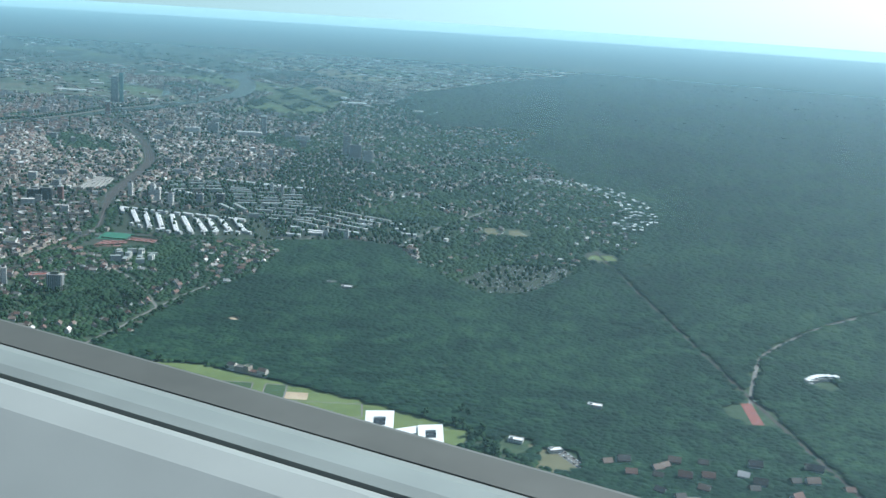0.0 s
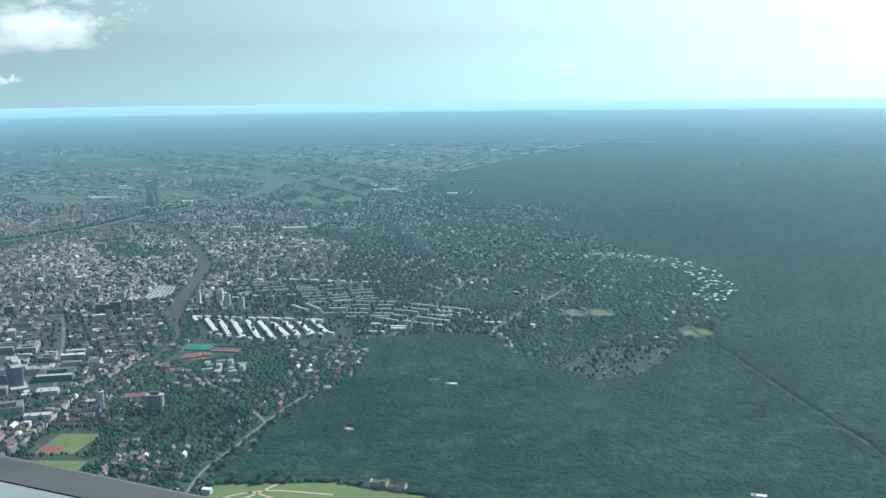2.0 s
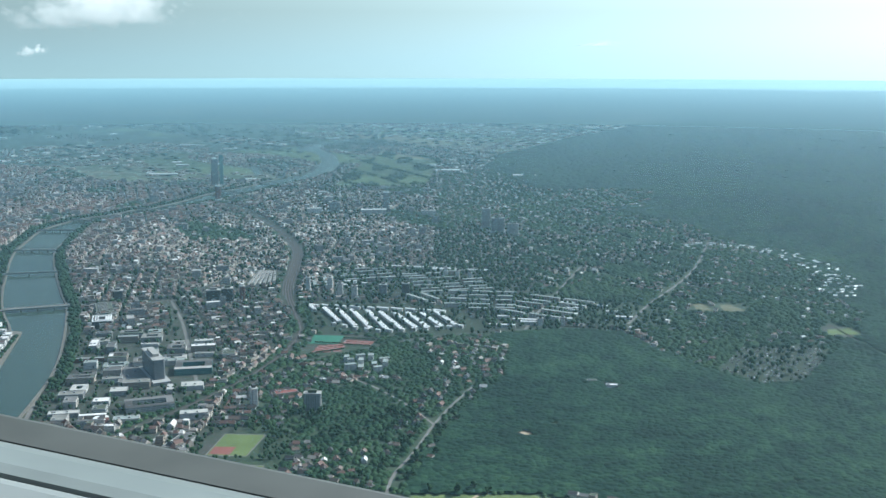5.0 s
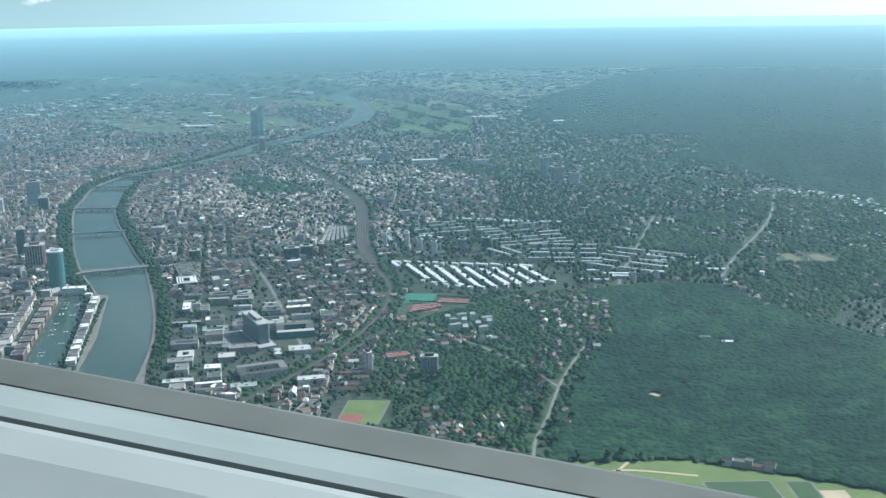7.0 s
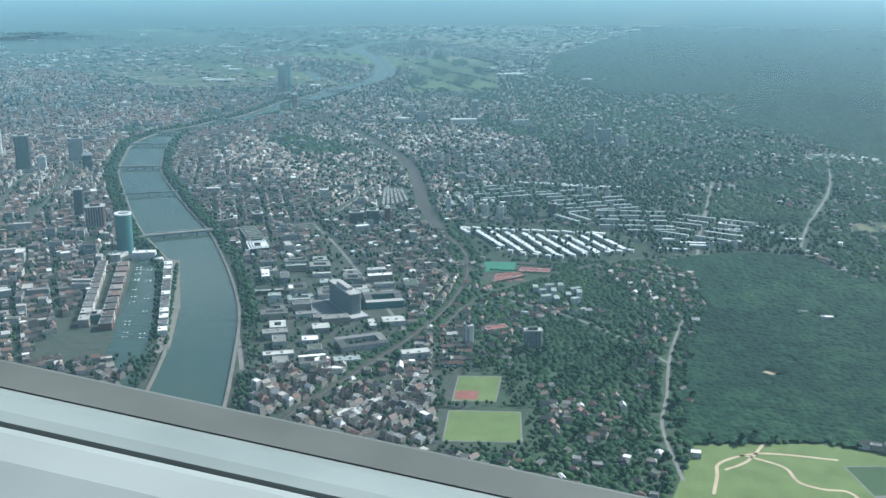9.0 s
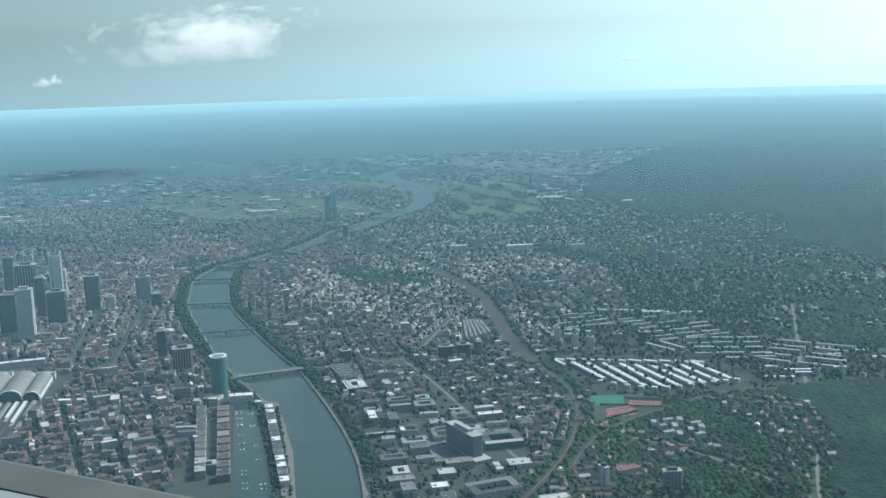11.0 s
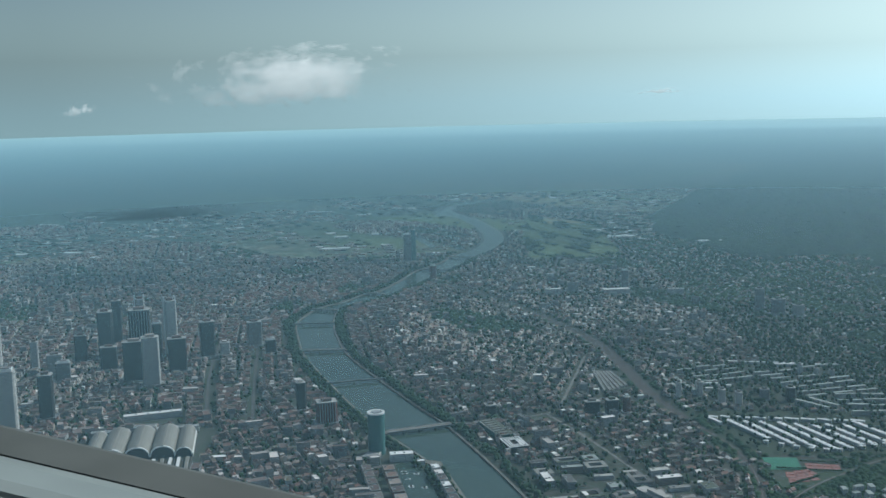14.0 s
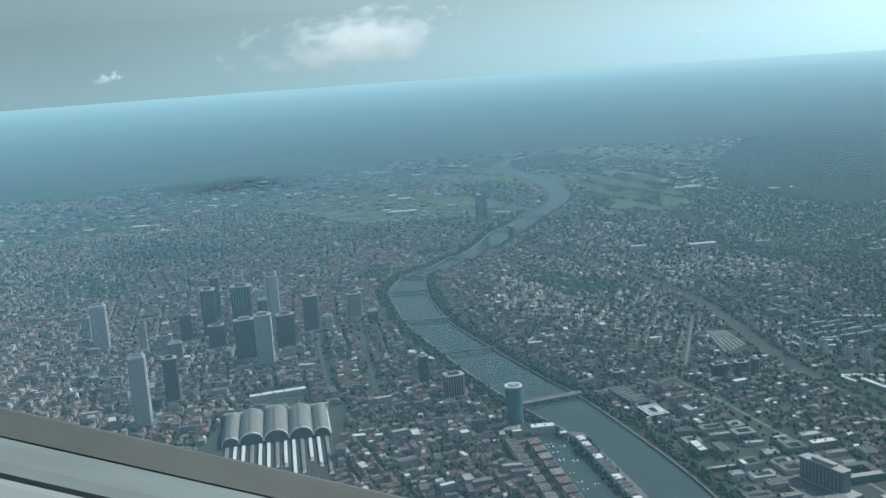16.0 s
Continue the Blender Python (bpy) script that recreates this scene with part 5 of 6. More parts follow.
low_block(-24.0, 246.0, 2.2, 1.0, 0.6, 0.1, CONCRETE, FLAT_ROOF, "grey hut in a forest clearing")
low_block(15.4, 157.2, 2.4, 1.4, 0.5, -0.3, WHITE_FACADE, WHITE_ROOF, "small striped white hall among trees")
low_block(21.5, 154.0, 2.2, 1.2, 0.5, 0.3, WHITE_FACADE, WHITE_ROOF, "small white hall among trees")
low_block(30.6, 174.4, 2.6, 1.3, 0.5, -0.3, CONCRETE, WHITE_ROOF, "pale low hut standing among forest trees")
low_block(-250.8, 328.6, 16.0, 2.4, 1.7, 0.33, PALE_TOWER, WHITE_ROOF, "long pale office block facing the station")
low_block(-224.8, 292.2, 5.0, 1.9, 1.0, 0.12, OFFICE, WHITE_ROOF, "hall with a bright white flat roof")
low_block(-120.0, 508.0, 7.0, 3.0, 2.4, 0.1, WHITE_FACADE, WHITE_ROOF, "pale works building on the hill", "works")
low_block(-92.0, 506.0, 12.0, 4.0, 2.2, 0.1, WHITE_FACADE, WHITE_ROOF, "long pale works building on the hill", "works")
low_block(-66.0, 503.0, 7.0, 3.0, 2.2, 0.1, WHITE_FACADE, FLAT_ROOF, "pale works building on the hill", "works")
for gx_ in np.arange(-152, -104, 6.4):
    for gy_ in np.arange(212, 292, 5.6):
        c, s = math.cos(G), math.sin(G)
        x, y = -130 + (gx_ + 130) * c - (gy_ - 250) * s, 250 + (gx_ + 130) * s + (gy_ - 250) * c
        busy = any(abs(x - o.location.x) < 4.3 and abs(y - o.location.y) < 4.4 for o in scene.objects if o.type == "EMPTY" and -160 < o.location.x < -100 and 190 < o.location.y < 300)
        if inside(np.array([x]), np.array([y]), CAMPUS)[0] and free_of_lines(x, y) and not busy:
            wing_w, wing_d = r2.uniform(2.6, 6.0), r2.uniform(1.5, 4.6)
            low_block(x + r2.uniform(-.5, .5), y + r2.uniform(-.5, .5), wing_w, wing_d, r2.uniform(0.6, 1.7), G + r2.uniform(-0.03, 0.03), [OFFICE, FACADE, WHITE_FACADE][r2.randint(3)], [FLAT_ROOF, SLAB_ROOF, FLAT_ROOF, SLAB_ROOF, FLAT_ROOF, PALE_ROOF, HALL_GLASS][r2.randint(7)], "flat-roofed hospital building on the campus", yard=1.0 if min(wing_w, wing_d) > 3.2 else 0.0)

# drum-shaped building at the end of the campus
drum = thing("round_building", -125.1, 217.5, 0, "round brick building with a white ring roof", "round building")
part("wall", prism(ring(1.5, 28), 0, 1.2), BRICK, drum)
part("roof", joined(*[prism([(math.cos(a) * r, math.sin(a) * r) for a in (a0, a0 + .36) for r in ((1.55, .8) if a == a0 else (.8, 1.55))], 1.2, 1.3) for a0 in np.arange(0.4, 5.6, 0.35)]), WHITE_ROOF, drum, "white ring roof")

# round tower at the harbour
wt = thing("round_tower", -185.0, 295.0, 0, "round green glass office tower with a white crown", "office tower")
part("body", prism(ring(2.1, 40), 0, 10.4), GREEN_GLASS, wt, smooth=False)
rib = mesh_from("floor_band", *prism(ring(2.13, 40), 0, 0.05), GREEN_GLASS)
for i in range(26):
    ob = new("floor_band", rib)
    ob.parent, ob.location = wt, (0, 0, 0.5 + i * 0.375)
part("crown", joined(*[prism([(math.cos(a) * r, math.sin(a) * r) for a, r in ((a0, 2.2), (a0 + .2, 2.2), (a0 + .2, 1.6), (a0, 1.6))], 10.4, 10.75) for a0 in np.arange(0, 6.28, 0.19)]), WHITE_ROOF, wt, "white ring crown")
part("plant_room", prism(ring(1.1, 20), 10.4, 10.9), STEEL, wt)
part("podium", prism([(-3.6, -5.2), (0.2, -4.8), (2.2, 1.5), (-1.0, 2.4)], 0, 1.0), WHITE_FACADE, wt, "pale wedge-shaped base building")
low_block(-178.6, 289.4, 5.8, 2.6, 1.9, 0.12, WHITE_FACADE, WHITE_ROOF, "white-roofed office bridge block across the basin", "office block")
low_block(-173.8, 286.0, 1.8, 1.6, 1.1, 0.12, WHITE_FACADE, WHITE_ROOF, "small white-roofed block at the basin")
for k in range(13):
    u = k / 12
    low_block(-170.2 + 10.6 * u, 280.5 - 47.0 * u, 2.0, 2.9, 1.55, 0.23, WHITE_FACADE, WHITE_ROOF if k % 3 == 0 else FLAT_ROOF, "cube-shaped apartment house on the harbour pier", "apartment house")
for k in range(10):
    u = k / 9
    low_block(-181.2 + 8.6 * u, 280.0 - 42.0 * u, 2.6, 3.3, 1.6, 0.2, BRICK if k % 2 else FACADE, ROOF, "apartment house along the harbour basin", "apartment house")
    low_block(-186.4 + 8.6 * u, 280.0 - 40.0 * u, 2.2, 3.6, 1.7, 0.2, FACADE, FLAT_ROOF, "long office house behind the harbour", "office house")
low_block(-176.6, 243.0, 3.0, 3.4, 1.7, 0.2, GREEN_GLASS, FLAT_ROOF, "glazed block by the harbour basin", "office block", yard=0.9)


def boat(x, y, turn, size):
    ob = thing("motor_boat", x, y, turn, "small white motor boat moored in the basin", "boat", "moored boats", z=0.06)
    hull = ([(-.5 * size, -.16 * size, .05), (.3 * size, -.16 * size, .05), (.55 * size, 0, .05), (.3 * size, .16 * size, .05), (-.5 * size, .16 * size, .05), (-.45 * size, -.12 * size, -.02), (.25 * size, -.12 * size, -.02), (.42 * size, 0, -.02), (.25 * size, .12 * size, -.02), (-.45 * size, .12 * size, -.02)],
            [(0, 1, 2, 3, 4), (5, 6, 1, 0), (6, 7, 2, 1), (7, 8, 3, 2), (8, 9, 4, 3), (9, 5, 0, 4)])
    part("hull", hull, HULL, ob)
    part("cabin", box(0.36 * size, 0.2 * size, 0.1 * size, 0, 0, 0.05, top=0.85), DARK_GLASS, ob)


for k in range(22):
    u = r2.rand()
    s = 0.14 if k % 3 else 0.86
    boat(-178.4 + 10.6 * u + s * 4.6 * (0.8 + .3 * u), 282 - 50 * u, 0.2 + math.pi * r2.randint(2), r2.uniform(1.0, 1.5))


# bridges
def bridge(a, b, wide, piers, label, height=1.0):
    a, b = Vector(a), Vector(b)
    d = b - a
    mid = (a + b) / 2
    top = thing("bridge", mid.x, mid.y, math.atan2(d.y, d.x), label, "bridge", "river bridges")
    ln = d.length
    part("deck", box(ln, wide, 0.22, 0, 0, height - 0.22), ROAD_PALE, top)
    for s in (-1, 1):
        part("railing", box(ln, 0.1, 0.14, 0, s * (wide / 2 - 0.05), height), STEEL, top)
        part("girder", box(ln, 0.16, 0.2, 0, s * wide * 0.33, height - 0.42), STEEL, top)
    for i in range(piers):
        part("pier", box(0.5, wide * 0.86, height - 0.42, ((i + 1) / (piers + 1) - 0.5) * ln, 0, 0, top=0.85), QUAY, top, "stone bridge pier")
    for s in (-1, 1):
        part("ramp", ([(s * ln / 2, -wide / 2, height - .01), (s * ln / 2, wide / 2, height - .01), (s * (ln / 2 + 6), wide / 2, 0.04), (s * (ln / 2 + 6), -wide / 2, 0.04),
                       (s * ln / 2, -wide / 2, 0), (s * ln / 2, wide / 2, 0), (s * (ln / 2 + 6), wide / 2, 0), (s * (ln / 2 + 6), -wide / 2, 0)],
                      [(0, 1, 2, 3), (0, 3, 7, 4), (1, 5, 6, 2), (3, 2, 6, 7), (0, 4, 5, 1)]), ROAD_PALE, top, "sloping approach")


bridge((-183.2, 309.2), (-166.4, 315.4), 2.4, 3, "wide road bridge with pale railings over the river")
bridge((-205.8, 359.4), (-188.0, 363.9), 0.7, 1, "slim pale footbridge over the river")
bridge((-222.0, 404.2), (-204.0, 404.9), 1.6, 5, "stone road bridge with several piers")
bridge((-228.6, 450.6), (-213.0, 450.8), 0.9, 4, "dark iron footbridge over the river")
bridge((-226.5, 481.5), (-213.5, 477.0), 1.6, 4, "road bridge over the river bend")
bridge((-212.0, 520.0), (-198.0, 514.0), 1.6, 4, "far road bridge over the river")
bridge((-165.0, 625.0), (-148.5, 620.0), 1.3, 3, "far road bridge over the river")
bridge((-181.0, 584.0), (-164.5, 577.0), 1.3, 3, "far railway bridge over the river")


# main station: five glazed barrel vaults, platform roofs and tracks
def vault(cx, wide, ln, high, parent):
    n = 14
    arc = [(cx + wide / 2 * math.cos(a), high * math.sin(a) ** 0.85 + 0.7) for a in np.linspace(math.pi, 0, n)]
    v = [(x, -ln / 2, z) for x, z in arc] + [(x, ln / 2, z) for x, z in arc]
    hall = part("hall_vault", (v, [(i, i + 1, i + 1 + n, i + n) for i in range(n - 1)]), HALL_GLASS, parent, "glazed barrel roof")
    for s in (-1, 1):
        rim = [(x, s * ln / 2, z) for x, z in arc] + [(cx + (x - cx) * 0.93, s * ln / 2, 0.7 + (z - 0.7) * 0.9) for x, z in arc]
        rim += [(x, s * (ln / 2 - 0.4), z + 0.05) for x, z in arc]
        part("arch_rim", (rim, [(i, i + 1, i + 1 + n, i + n) for i in range(n - 1)] + [(i, i + 1, i + 1 + 2 * n, i + 2 * n) for i in range(n - 1)]), WHITE_ROOF, hall, "pale stone arch rim")
        part("end_glazing", ([(cx + (x - cx) * 0.93, s * (ln / 2 - 0.2), 0.7 + (z - 0.7) * 0.9) for x, z in arc] + [(cx + wide * .46, s * (ln / 2 - .2), 0), (cx - wide * .46, s * (ln / 2 - .2), 0)], [tuple(range(n + 2))]), DARK_GLASS, hall)
    part("valley_gutter", box(0.35, ln, 0.25, cx + wide / 2, 0, 0.62), WHITE_ROOF, hall, "pale gutter strip")
    part("ridge_light", box(0.7, ln * 0.98, 0.2, cx, 0, high + 0.68), HALL_GLASS, hall)


SA = math.atan2(5.3, 28.3)
station = thing("railway_station", -246.4, 302.4, SA, "main station with five glazed barrel-vaulted train halls", "railway station")
at = -13.6
for wide, high in ((4.2, 1.9), (6.1, 2.6), (6.3, 2.7), (6.1, 2.6), (4.2, 1.9)):
    vault(at + wide / 2, wide, 19.0, high, station)
    at += wide
part("side_wall", joined(box(0.3, 19, 0.8, -13.7, 0), box(0.3, 19, 0.8, 13.4, 0)), PALE_TOWER, station)
part("entrance_building", joined(box(28, 2.2, 2.0, 0, 10.8), box(6, 2.4, 2.8, 0, 10.8)), PALE_TOWER, station, "pale stone entrance building")
structure("station_yard", ([(-262, 200, .018), (-222, 205, .018), (-228, 288, .018), (-260, 284, .018)], [(0, 1, 2, 3)]), BALLAST, "broad brown field of station tracks", "track field")
for k in range(13):
    c, s = math.cos(SA), math.sin(SA)
    lx = -12.4 + k * 2.05
    ln = 12 + 5 * math.sin(k * 1.7) + 6
    cx, cy = -246.4 + lx * c - (-10.5 - ln / 2) * s, 302.4 + lx * s + (-10.5 - ln / 2) * c
    plat = thing("platform_roof", cx, cy, SA, "long pale platform roof beside railway tracks", "platform roof", "platform roofs")
    part("roof", joined(box(0.75, ln, 0.06, 0, 0, 0.5)), WHITE_ROOF if k % 3 else HALL_GLASS, plat)
    part("platform", box(0.9, ln + 3, 0.1, 0, 0, 0), CONCRETE, plat)
    for i in range(4):
        part("post", box(0.1, 0.1, 0.42, 0, ((i + 0.5) / 4 - 0.5) * ln, 0.1), STEEL, plat)
    d = Vector((-s, c)) * -1
    p0 = Vector((cx, cy)) + Vector((c, s)) * 1.0
    structure("station_track", ribbon([(p0 - d * ln * .5)[:], (p0 + d * 20)[:], (p0 + d * 45 + Vector((-lx * .3, 0)))[:], (p0 + d * 80 + Vector((-lx * .7, 0)))[:]], 0.2, 0.05), RAIL, "rusty railway track", "track")

# goods yard sheds beside the line
for k in range(6):
    low_block(-120.6 + 1.25 * k, 357 + 0.6 * k, 0.75, 25 - 1.6 * k, 0.5, 0.02 + 0.025 * k, CONCRETE, HALL_GLASS, "long pale goods shed beside the railway", "shed")

# school of football: white angular buildings with light wells
campus = thing("white_academy", -10.0, 154.0, 0, "angular white academy building with roof wells and dark glazing", "academy building")


def white_wing(corners, z0, z1, well=None):
    pts = [(x + 10.0, y - 154.0) for x, y in corners]
    cx, cy = sum(p[0] for p in pts) / 4, sum(p[1] for p in pts) / 4
    wing = part("wing", prism([(cx + (x - cx) * 0.95, cy + (y - cy) * 0.95) for x, y in pts], 0, z1 - 0.3), DARK_GLASS, campus, "dark glazed wall")
    if well:
        inner = [(cx + (x - cx) * 0.42, cy + (y - cy) * 0.42) for x, y in pts]
        v = [(x, y, z) for z in (z1, z1 - 0.34) for x, y in pts + inner]
        f = [(i, (i + 1) % 4, 4 + (i + 1) % 4, 4 + i) for i in range(4)] + [(i, 8 + i, 8 + (i + 1) % 4, (i + 1) % 4) for i in range(4)] + [(4 + i, 4 + (i + 1) % 4, 12 + (i + 1) % 4, 12 + i) for i in range(4)]
        part("roof", (v, f), WHITE_ROOF, wing, "white roof with an open light well")
    else:
        part("roof", prism(pts, z1 - 0.32, z1), WHITE_ROOF, wing, "white roof slab")
    for k, z in enumerate(np.arange(0.35, z1 - 0.4, 0.36)):
        part("floor_slab", prism([(cx + (x - cx) * 0.975, cy + (y - cy) * 0.975) for x, y in pts], z, z + 0.08), WHITE_ROOF, wing, "white floor edge")
    return wing


white_wing([(-26.6, 152.0), (-20.2, 153.0), (-21.2, 156.9), (-26.7, 155.3)], 0, 1.6)
hall = white_wing([(-19.0, 144.6), (-8.1, 146.2), (-8.3, 156.4), (-20.0, 153.2)], 0, 1.62)
for k in range(5):
    part("roof_dome", box(1.1, 1.3, 0.3, -5.6 + k * 1.35, -4.0 + k * 0.14, 1.62, top=0.55), HALL_GLASS, hall, "pale roof light")
white_wing([(-8.9, 152.4), (-4.4, 155.3), (-4.6, 163.2), (-9.3, 162.5)], 0, 1.64, well=True)
white_wing([(-7.6, 153.2), (-0.6, 155.1), (-0.5, 158.2), (-4.5, 156.2)], 0, 1.3)
white_wing([(-0.3, 150.3), (3.7, 151.0), (3.5, 158.6), (-0.5, 157.7)], 0, 1.64, well=True)
structure("academy_forecourt", ([(-30, 130, .012), (6, 130, .012), (6, 151, .012), (-30, 157, .012)], [(0, 1, 2, 3)]), ROAD_PALE, "paved forecourt of the academy", "forecourt")
structure("estate_lawn", ([(x, y, .008) for x, y in ESTATE], [tuple(range(len(ESTATE)))]), GARDEN, "dark green lawns between the terraces", "lawn")
structure("allotment_gardens", ([(x, y, .008) for x, y in ALLOTMENTS], [tuple(range(len(ALLOTMENTS)))]), GARDEN, "patchwork of allotment gardens at the forest edge", "gardens")
structure("meadow", ([(x, y, .008) for x, y in FIELDS], [tuple(range(len(FIELDS)))]), GRASS, "mown grass fields at the forest edge", "grass")


def pitch(corners, z, material, label):
    """A playing field with pale border lines."""
    structure("pitch", ([(x, y, z) for x, y in corners], [(0, 1, 2, 3)]), material, label, "pitch")
    for a, b in zip(corners, corners[1:] + corners[:1]):
        structure("pitch_line", ribbon([a, b], 0.28, z + 0.006), ROAD_PALE, "pale path along a pitch", "path")


pitch([(-39.8, 157.8), (-29.4, 160.0), (-29.9, 167.6), (-40.0, 166.8)], 0.02, TURF_DARK, "dark green training pitch")
pitch([(-40.0, 167.2), (-29.9, 168.0), (-30.5, 176.4), (-40.9, 176.3)], 0.02, TURF_DARK, "dark green training pitch")
pitch([(-28.0, 161.0), (-10.0, 163.5), (-10.4, 169.2), (-27.9, 168.8)], 0.02, GRASS, "light green playing field")
pitch([(-27.9, 169.2), (-24.1, 169.4), (-24.3, 176.0), (-28.2, 176.2)], 0.02, TURF_DARK, "small green pitch")
structure("sand_court", ([(-24, 169.6, .024), (-20, 169.6, .024), (-20.1, 172.9, .024), (-24, 172.9, .024)], [(0, 1, 2, 3)]), SAND, "pale sand court", "court")
for line in ([(-63, 168), (-61.1, 173.5), (-59.9, 177.3), (-55.5, 180.0), (-50.6, 180.6), (-41.1, 178.4)], [(-56, 180), (-54.4, 179.5), (-50.2, 176.1), (-49.5, 171.5), (-46.5, 169.3), (-43.5, 168.7), (-42.6, 166.2), (-43.9, 160.7), (-46, 157)],
             [(-59.4, 175.4), (-55.1, 178.3), (-50.3, 185.0)]):
    structure("sand_path", ribbon(curve_through(line, 5), 0.55, 0.03), SAND, "winding sandy path over grass", "path")
structure("bare_ground", ([(-40, 146, .02), (-29, 148, .02), (-28, 159, .02), (-41, 157, .02)], [(0, 1, 2, 3)]), SAND, "bare earth beside the pitches", "bare ground")

structure("dry_meadow_1", ([(15.6, 313, .02), (20.4, 313, .02), (19.4, 324, .02), (16.2, 324, .02)], [(0, 1, 2, 3)]), DRY_GRASS, "dry pale meadow between gardens", "meadow")
structure("dry_meadow_2", ([(23.4, 314, .02), (29.6, 315, .02), (27.0, 323, .02), (23.8, 322, .02)], [(0, 1, 2, 3)]), DRY_GRASS, "dry pale meadow between gardens", "meadow")
structure("green_meadow", ([(44, 288, .02), (53, 289, .02), (52, 295, .02), (46, 294, .02)], [(0, 1, 2, 3)]), GRASS, "light green meadow at the forest edge", "meadow")
# sports ground, courts and school beside the estate
pitch([(-100.6, 201.0), (-93.0, 200.6), (-91.4, 211.6), (-99.3, 212.1)], 0.02, GRASS, "mown football field")
structure("clay_court", ([(-100.2, 201.6, .03), (-96.2, 201.4, .03), (-95.8, 205.2, .03), (-99.8, 205.4, .03)], [(0, 1, 2, 3)]), RED, "red clay court on a grass field", "court")
pitch([(-102.3, 185.4), (-89.6, 184.8), (-89.0, 196.2), (-101.2, 197.0)], 0.02, GRASS, "mown football field")
structure("turf_court", ([(-92.0, 277.6, .03), (-84.6, 277.2, .03), (-83.4, 285.4, .03), (-91.6, 286.2, .03)], [(0, 1, 2, 3)]), TURF, "bright green turf court", "court")
COURT_LINE = plain("white court line paint", (0.60, 0.60, 0.58), (0.72, 0.72, 0.70), 2.0, 0.8)


def clay_court(x, y, turn, wide, deep):
    """One clay court with its lines and a net."""
    court = thing("tennis_court", x, y, turn, "red clay tennis court with white lines", "tennis court", "clay tennis courts", z=0.03)
    part("clay", box(wide, deep, 0.02), RED, court)
    part("line", joined(*[box(w, d, 0.006, px, py, 0.02) for w, d, px, py in ((wide * .62, .05, 0, deep * .36), (wide * .62, .05, 0, -deep * .36), (.05, deep * .72, wide * .31, 0), (.05, deep * .72, -wide * .31, 0))]), COURT_LINE, court, "white court lines")
    part("net", box(wide * 0.72, 0.03, 0.1, 0, 0, 0.02), TRUNK, court, "dark net")


for i in range(3):
    for k in range(2):
        clay_court(-88.9 + 2.35 * i + 0.5 * k, 270.4 + 0.75 * i + 3.7 * k, -0.22 + 0.5 * (i / 2), 2.1, 3.4)
for i in range(4):
    clay_court(-82.2 + 1.9 * i, 279.6 - 0.45 * i, -0.2, 1.75, 3.6)
for (ax_, ay_), (bx_, by_) in (((-90.6, 267.6), (-82.4, 272.6)), ((-90.4, 278.2), (-83.6, 277.2)), ((-83.5, 282.6), (-75.0, 280.8)), ((-83.5, 276.4), (-76.0, 275.2))):
    n = int(math.hypot(bx_ - ax_, by_ - ay_) / 0.45)
    u = (np.arange(n) + 0.5) / n
    plant("court_hedge", ax_ + (bx_ - ax_) * u, ay_ + (by_ - ay_) * u, 0 * u + 0.7, LEAF, "dark hedge round clay courts", "hedge", 0.6)
structure("running_track", ([(57.6, 169.4, .03), (59.8, 170.4, .03), (60.4, 181.0, .03), (58.3, 180.6, .03)], [(0, 1, 2, 3)]), RED, "red clay strip between forest trees", "court")
st = thing("stadium_stand", 78.6, 194.6, 0.35, "pale curved stand of a sports ground in the forest", "stadium stand")
part("stand", joined(*[box(1.2, 1.6, 0.5 + 0.2 * (i % 2), -3.6 + i * 1.2, 1.6 * math.sin(i * 0.45), 0) for i in range(7)]), CONCRETE, st)
part("roof", joined(*[box(1.15, 1.3, 0.08, -3.6 + i * 1.2, 1.6 * math.sin(i * 0.45) + .2, 0.9) for i in range(7)]), WHITE_ROOF, st)
# ---- single houses and trees of the nearest quarter ----
rn = np.random.RandomState(5)
shapes = {}
for k in range(8):
    ln, dp, hh = 1.1 + 0.14 * (k % 4), 0.95 + 0.08 * (k % 3), 0.8 + 0.1 * (k % 4)
    walls, roof = gabled(ln, dp, hh * 0.62, hh, 0.09)
    shapes[k] = (mesh_from("wall", *walls, WHITE_FACADE if k % 2 else FACADE), mesh_from("roof", *roof, ROOF), ln, dp, hh)
stack = mesh_from("chimney", *box(0.12, 0.12, 0.28), BRICK)
for i in np.where(near_things)[0]:
    k = rn.randint(8)
    wall_mesh, roof_mesh, ln, dp, hh = shapes[k]
    house = thing("detached_house", hx[i], hy[i], houses[i, 2], ("white" if k % 2 else "pale plastered") + " detached house with a tiled roof among trees", "house", "houses among trees")
    for name, me, at in (("wall", wall_mesh, (0, 0, 0)), ("roof", roof_mesh, (0, 0, 0)), ("chimney", stack, (ln * 0.2, dp * 0.12, hh - 0.14))):
        ob = new(name, me)
        ob.parent, ob.location = house, at

